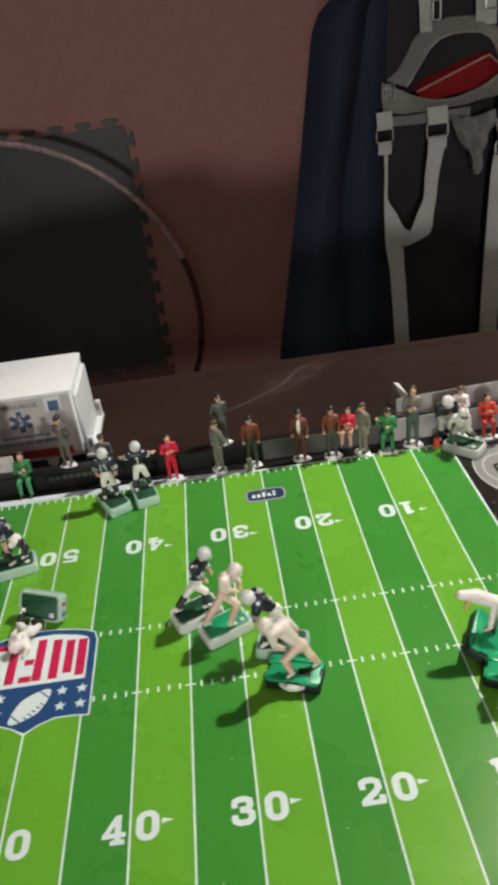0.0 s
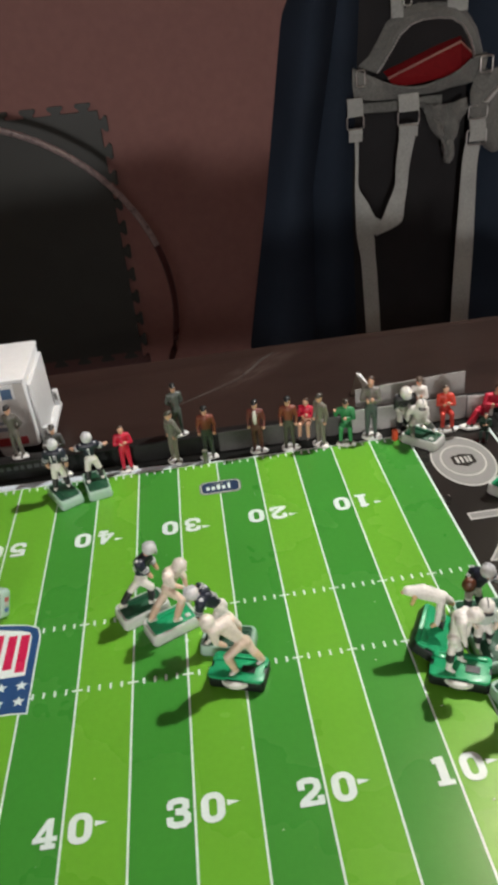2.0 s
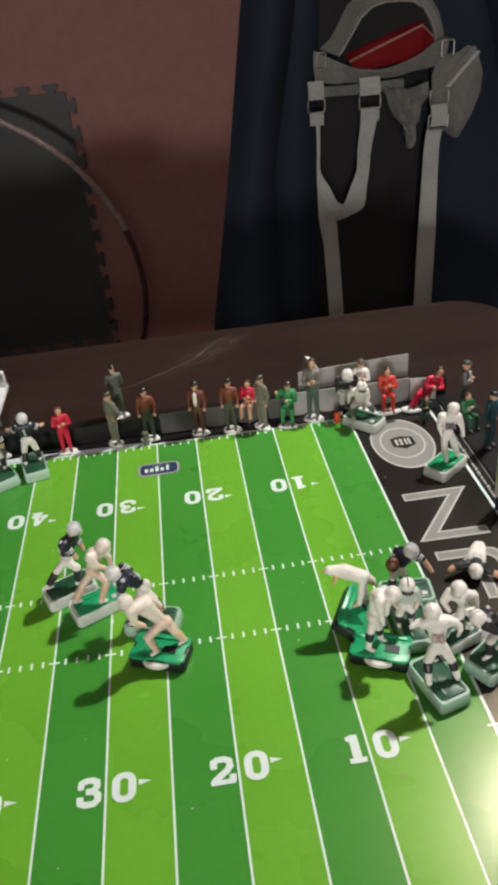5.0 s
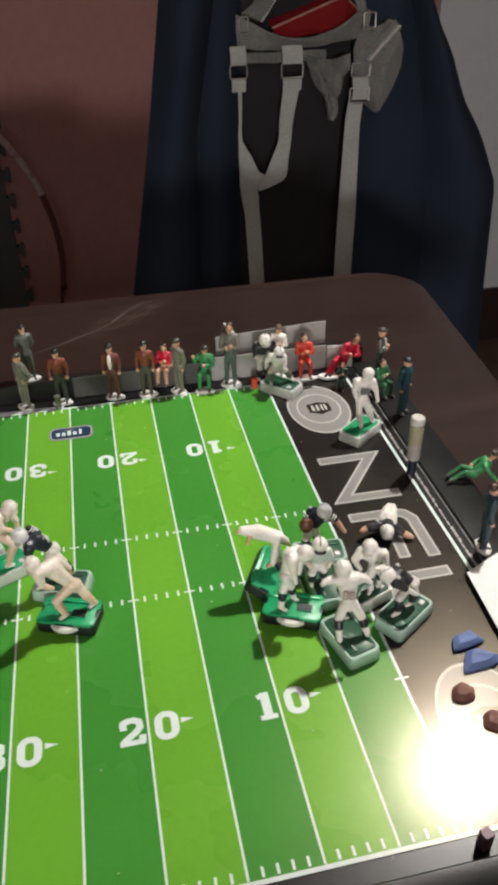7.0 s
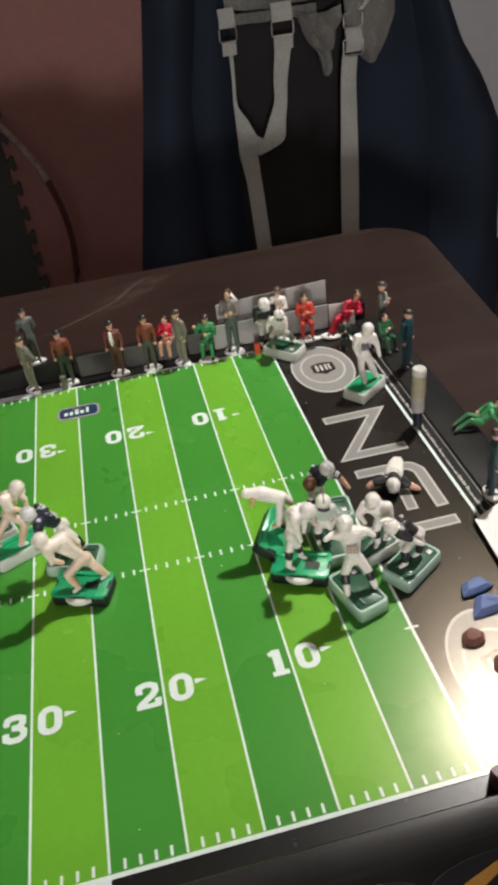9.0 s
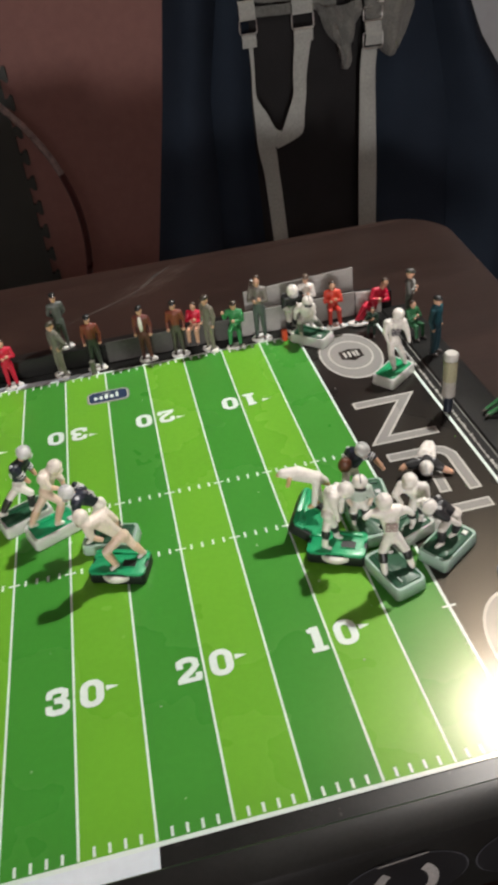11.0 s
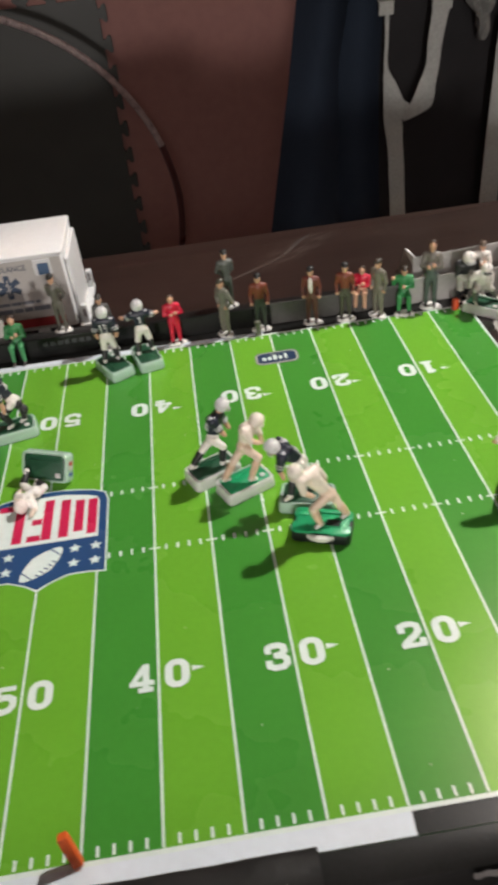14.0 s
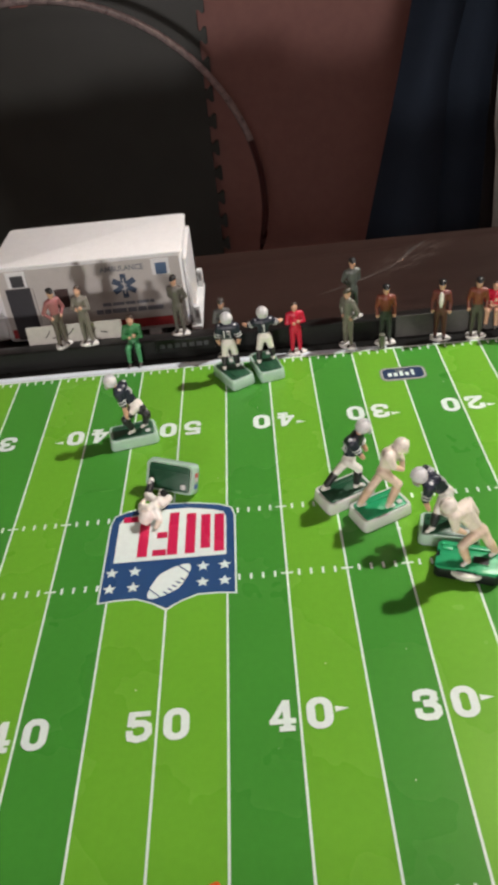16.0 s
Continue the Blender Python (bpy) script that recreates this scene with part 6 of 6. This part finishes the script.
jacket()


def bag():
    """An open canvas sling bag that hangs from its straps over the jacket."""
    b = thing("sling_bag", "open grey canvas sling bag with webbing straps over the jacket", "bag")
    Y = 1.20

    def loft(name, rows, m, label="", thick=0.004):
        s = Shape()
        s.sheet(rows, m, thick)
        part(name, s, b, label)
    rng = random.Random(9)

    def crease(x, z, k=1.0):
        return k * (0.006 * math.sin(55 * x + 30 * z) + 0.004 * math.sin(120 * x - 70 * z + 2))
    # back wall of the bag with its arched top, and the dark mouth before it
    arch = [(0.500, 0.222), (0.518, 0.236), (0.532, 0.256), (0.548, 0.282), (0.572, 0.298), (0.600, 0.304), (0.630, 0.303), (0.660, 0.300), (0.682, 0.284), (0.697, 0.262), (0.708, 0.240), (0.716, 0.214)]
    n = len(arch)
    inner = [(0.528, 0.214), (0.538, 0.226), (0.552, 0.246), (0.566, 0.266), (0.584, 0.279), (0.604, 0.284), (0.630, 0.284), (0.652, 0.281), (0.670, 0.270), (0.682, 0.252), (0.690, 0.234), (0.694, 0.212)]
    loft("flap_rim", [[(x, Y + 0.020 + crease(x, z, 0.4), z) for x, z in arch], [((x + u) / 2, Y + 0.004 + crease(x, z, 0.4), (z + w) / 2) for (x, z), (u, w) in zip(arch, inner)], [(x, Y + 0.010, z) for x, z in inner]], M_CANVAS)
    s = Shape()
    s.sheet([[(x, Y + 0.012 + 0.02 * k, z + (0.20 - z) * k) for x, z in inner] for k in (0, 0.5, 1.0)], M_LINING, 0.002)
    part("mouth_lining", s, b, "black inner lining")
    # zip along the mouth
    s = Shape()
    for i in range(n - 1):
        for k in range(5):
            x = inner[i][0] + (inner[i + 1][0] - inner[i][0]) * k / 5
            z = inner[i][1] + (inner[i + 1][1] - inner[i][1]) * k / 5
            s.box((x - 0.0013, Y - 0.001, z - 0.0013), (x + 0.0013, Y + 0.004, z + 0.0013), M_METAL)
    part("zip", s, b, "steel zip teeth")
    # front lip of the mouth: a sagging canvas band
    xs = np.linspace(0.484, 0.708, 24)
    def lip(x):
        u = (x - 0.484) / 0.224
        return 0.226 - 0.036 * math.sin(math.pi * min(u * 1.08, 1)) + 0.000 * u
    loft("front_band", [[(x, Y - 0.012 - 0.018 * math.sin(math.pi * (x - 0.484) / 0.224) * (1 - k) + crease(x, k * 0.05, 0.7), lip(x) + (0.180 - lip(x) + 0.006 * math.sin(20 * x)) * k) for x in xs] for k in (0, 0.25, 0.5, 0.75, 1.0)], M_CANVAS)
    loft("under_band", [[(x, Y + 0.004 + crease(x, z, 0.5), z) for x in np.linspace(0.500, 0.640, 14)] for z in (0.168, 0.160, 0.152)], M_CANVAS)
    # sagging lower fold and the side pocket
    loft("lower_fold", [[(0.598 + 0.046 * v + (0.074 - 0.062 * v) * u, Y - 0.018 + 0.014 * math.cos(9 * u + 5 * v) + crease(u * 0.1, v * 0.2, 1.3), 0.164 - 0.010 * math.sin(3 * u) - v * (0.100 - 0.012 * u)) for u in np.linspace(0, 1, 16)] for v in np.linspace(0, 1, 14)], M_CANVAS)
    zs = np.linspace(0.206, 0.080, 14)
    left = np.interp(zs[::-1], [0.080, 0.108, 0.136, 0.168, 0.206], [0.717, 0.699, 0.681, 0.682, 0.697])[::-1]
    right = np.interp(zs[::-1], [0.080, 0.108, 0.136, 0.168, 0.206], [0.736, 0.757, 0.772, 0.767, 0.750])[::-1]
    loft("side_pocket", [[(xa + (xb - xa) * u, Y - 0.034 * math.sin(math.pi * (0.12 + 0.72 * u)) + crease(u * 0.08, z, 1.5), z - 0.006 * math.sin(2 * math.pi * u)) for u in np.linspace(0, 1, 16)] for z, xa, xb in zip(zs, left, right)], M_CANVAS)
    s = Shape()
    for k in range(15):
        u = k / 14
        s.box((0.700 + 0.046 * u - 0.0040, Y - 0.049, 0.157 + 0.046 * u - 0.0011), (0.700 + 0.046 * u + 0.0040, Y - 0.040, 0.157 + 0.046 * u + 0.0011), M_ZIP)
    part("zip", s, b, "steel zip teeth")
    strap_tape = Shape()
    strap_tape.ribbon([(0.697 + 0.052 * u, Y - 0.039 + 0.003 * math.sin(3 * u), 0.154 + 0.052 * u) for u in np.linspace(0, 1, 8)], 0.017, (0.66, 0, -0.75), 0.0016, M_CANVAS)
    part("zip_tape", strap_tape, b)
    # straps
    def strap(name, path, w, across=(1, 0, 0.0), m=M_WEB):
        s = Shape()
        dense = []
        for p, q in zip(path, path[1:]):
            for k in range(4):
                dense.append(Vector(p).lerp(Vector(q), k / 4))
        dense.append(Vector(path[-1]))
        s.ribbon(dense, w, across, 0.0022, m)
        part(name, s, b)
    for x, zt in ((0.4800, 0.182), (0.5705, 0.180)):
        strap("strap", [(x, Y - 0.030, zt), (x, Y - 0.036, zt - 0.012), (x, Y - 0.036, zt - 0.026)], 0.034 if x > 0.5 else 0.026)
        strap("strap", [(x, Y - 0.033, zt - 0.046), (x, Y - 0.036, zt - 0.052), (x, Y - 0.034, zt - 0.066)], 0.032 if x > 0.5 else 0.023)
    def band(name, sides, depth):
        """A strap that twists: its two edges, followed smoothly."""
        ends = [sides[0]] + sides + [sides[-1]]
        rows = []
        for e, f, g, h in zip(ends, ends[1:], ends[2:], ends[3:]):
            for t in (0, 0.2, 0.4, 0.6, 0.8):
                rows.append([0.5 * (2 * q + (r - p) * t + (2 * p - 5 * q + 4 * r - s) * t * t + (3 * q - p - 3 * r + s) * t ** 3) for p, q, r, s in zip(e, f, g, h)])
        rows.append(list(sides[-1]))
        s = Shape()
        s.sheet([[(xa, Y + depth, za), ((xa + xb) / 2, Y + depth - 0.001, (za + zb) / 2), (xb, Y + depth, zb)] for xa, za, xb, zb in rows], M_WEB, 0.0022)
        part(name, s, b)
    band("strap_loop", [(0.4790, 0.123, 0.4850, 0.123), (0.4800, 0.0790, 0.4838, 0.0790), (0.4785, 0.0400, 0.4829, 0.0440), (0.4805, 0.0180, 0.4900, 0.0270), (0.4848, -0.0007, 0.4993, 0.0128), (0.4976, -0.0295, 0.5123, -0.0138), (0.5124, -0.0473, 0.5225, -0.0205)], -0.032)
    band("strap_loop", [(0.5555, 0.123, 0.5835, 0.123), (0.5489, 0.0698, 0.5723, 0.0680), (0.5475, 0.0369, 0.5693, 0.0343), (0.5358, 0.0082, 0.5650, 0.0060), (0.5242, -0.0190, 0.5605, -0.0260), (0.5180, -0.0230, 0.5400, -0.0385), (0.5150, -0.0250, 0.5124, -0.0473)], -0.037)
    band("hanging_strap", [(0.4795, 0.030, 0.4830, 0.030), (0.4797, 0.0045, 0.4880, 0.0045), (0.4800, -0.0230, 0.5000, -0.0230), (0.4812, -0.0500, 0.5120, -0.0500), (0.4875, -0.0890, 0.5146, -0.0890), (0.4900, -0.1240, 0.5175, -0.1240), (0.4955, -0.2300, 0.5232, -0.2300), (0.4980, -0.3000, 0.5265, -0.3000), (0.4985, -0.3841, 0.5270, -0.3841)], -0.026)
    band("hanging_strap", [(0.6720, 0.090, 0.6990, 0.090), (0.6683, 0.054, 0.6950, 0.054), (0.6660, -0.021, 0.6958, -0.021), (0.6638, -0.102, 0.6972, -0.102), (0.6620, -0.229, 0.6960, -0.229), (0.6630, -0.340, 0.6970, -0.340), (0.6640, -0.440, 0.6980, -0.440)], -0.031)
    strap("buckle_strap", [(0.6900, Y - 0.034, 0.128), (0.6905, Y - 0.040, 0.110), (0.6900, Y - 0.036, 0.094)], 0.028)
    for x, z0 in ((0.562, 0.300), (0.662, 0.300)):
        strap("shoulder_strap", [(x, Y + 0.006, z0 - 0.010), (x - 0.002, Y + 0.004, z0 + 0.03), (x - 0.004, Y + 0.03, z0 + 0.08), (x - 0.006, Y + 0.080, z0 + 0.105), (x - 0.006, Y + 0.15, z0 + 0.06)], 0.020 if x < 0.6 else 0.034)
    def buckle(x, z, w, h):
        s = Shape()
        s.tube([(x + a, Y - 0.036, z + b) for a, b in rounded(-w, -h, w, h, 0.003, 3)], 0.0012, M_METAL, 8, True)
        part("buckle", s, b, "steel buckle")
    for x, z, w, h in ((0.4800, 0.146, 0.014, 0.010), (0.5705, 0.144, 0.018, 0.011), (0.690, 0.100, 0.017, 0.012), (0.690, 0.140, 0.016, 0.010), (0.490, 0.212, 0.007, 0.012), (0.700, 0.212, 0.010, 0.012), (0.662, 0.322, 0.017, 0.008), (0.566, 0.322, 0.006, 0.014)):
        buckle(x, z, w, h)
    # the case: a lid strip above, a dark front face below, a pale edge between
    lid = [Vector((x, Y + y, z)) for x, y, z in ((0.5410, 0.016, 0.2125), (0.6740, 0.022, 0.2560), (0.6660, -0.004, 0.2460), (0.5440, -0.004, 0.2035))]
    low = [Vector((x, Y + y, z)) for x, y, z in ((0.5560, 0.000, 0.1860), (0.6720, 0.000, 0.1980), (0.6935, 0.010, 0.2100), (0.6920, 0.010, 0.2260))]
    box = Shape()
    box.add(lid + low, [(0, 1, 2, 3), (3, 2, 5, 4), (2, 7, 6, 5), (2, 1, 7)], M_REDBOX)
    edge = Shape()
    edge.tube([lid[3], lid[3].lerp(lid[2], 0.5), lid[2], low[3]], 0.0016, M_GOLD, 6)
    r = thing("red_case", "glossy red case with pale edging inside the open bag", "case")
    part("case_body", box, r, smooth=False)
    part("edging", edge, r, "pale edging")


bag()


def mat_tile(name, z0, z1, x0, x1, y, m, label, low=False):
    """A foam floor tile with puzzle teeth, standing on its edge; low: teeth along its foot too."""
    def teeth(a, b, n):
        """Rounded knobs along an edge: pairs of position and how far out."""
        out = []
        step = (b - a) / n
        for i in range(n):
            c = a + step * (i + 0.5)
            out += [(c + step * u, v) for u, v in ((-0.17, 0), (-0.16, 0.007), (-0.25, 0.012), (-0.30, 0.019), (-0.24, 0.024), (0.24, 0.024), (0.30, 0.019), (0.25, 0.012), (0.16, 0.007), (0.17, 0))]
        return out
    o = [(x0, z0)] + ([(p, z0 - d) for p, d in teeth(x0, x1, 12)] if low else []) + [(x1, z0)]
    o += [(x1 + d, p) for p, d in teeth(z0, z1, 10 if low else 4)]
    o += [(x1, z1)]
    o += [(p, z1 + d) for p, d in teeth(x0, x1, 12)[::-1]] if low else []
    o += [(x0, z1)]
    s = Shape()
    n = len(o)
    s.add([(x, y, z) for x, z in o] + [(x, y + 0.012, z) for x, z in o], [list(range(n)), list(range(n, 2 * n))[::-1]] + [[i, n + i, n + (i + 1) % n, (i + 1) % n] for i in range(n)], m)
    return tagged(part(name, s, smooth=False), label, "foam mat")


M_FOAMRED = surface("maroon_foam", (0.090, 0.034, 0.030), 0.5, 0.2, 400, 8, 0.00015, 300)
mat_tile("foam_mat", -0.730, 0.071, -1.05, -0.044, 2.345, M_FOAM, "dark foam puzzle mat standing against the wall", True)
mat_tile("foam_mat", FLOOR + 0.002, -0.730, -1.05, -0.044, 2.3455, M_FOAMRED, "maroon foam puzzle mat below the dark one")

hoop = thing("hula_hoop", "dark plastic hoop with glittering tape leaning before the foam mat", "hoop")
HC, HR, HY, HT = -0.4760, 0.5840, 2.169, -0.087


def on_hoop(a):
    v = HR + HR * math.sin(radians(a))
    return Vector((HC + HR * math.cos(radians(a)), HY + v * math.sin(HT), FLOOR + 0.0105 + v * math.cos(HT)))


s = Shape()
s.tube([on_hoop(a) for a in range(18, 150, 3)], 0.0092, M_HOOP, 8)
part("taped_half", s, hoop, "glittering silver tape")
s = Shape()
s.tube([on_hoop(a) for a in range(150, 379, 4)], 0.0098, M_HOOPDARK, 8)
part("plain_half", s, hoop, "dark red-black plastic")

frame_thing = thing("picture_frame", "dark reddish wooden picture frame hanging on the wall", "picture frame")
s = Shape()
for a, b in (((0.225, 0.395), (0.375, 0.420)), ((0.225, 0.700), (0.375, 0.725)), ((0.225, 0.4205), (0.250, 0.6995)), ((0.350, 0.4205), (0.375, 0.6995))):
    s.box((a[0], WALL_Y - 0.022, a[1]), (b[0], WALL_Y - 0.001, b[1]), surface("dark_red_wood", (0.06, 0.02, 0.015), 0.4, 0.3, 80, 10))
part("moulding", s, frame_thing)
s = Shape()
s.box((0.2505, WALL_Y - 0.010, 0.4205), (0.3495, WALL_Y - 0.002, 0.6995), M_DCARD)
part("backing", s, frame_thing)
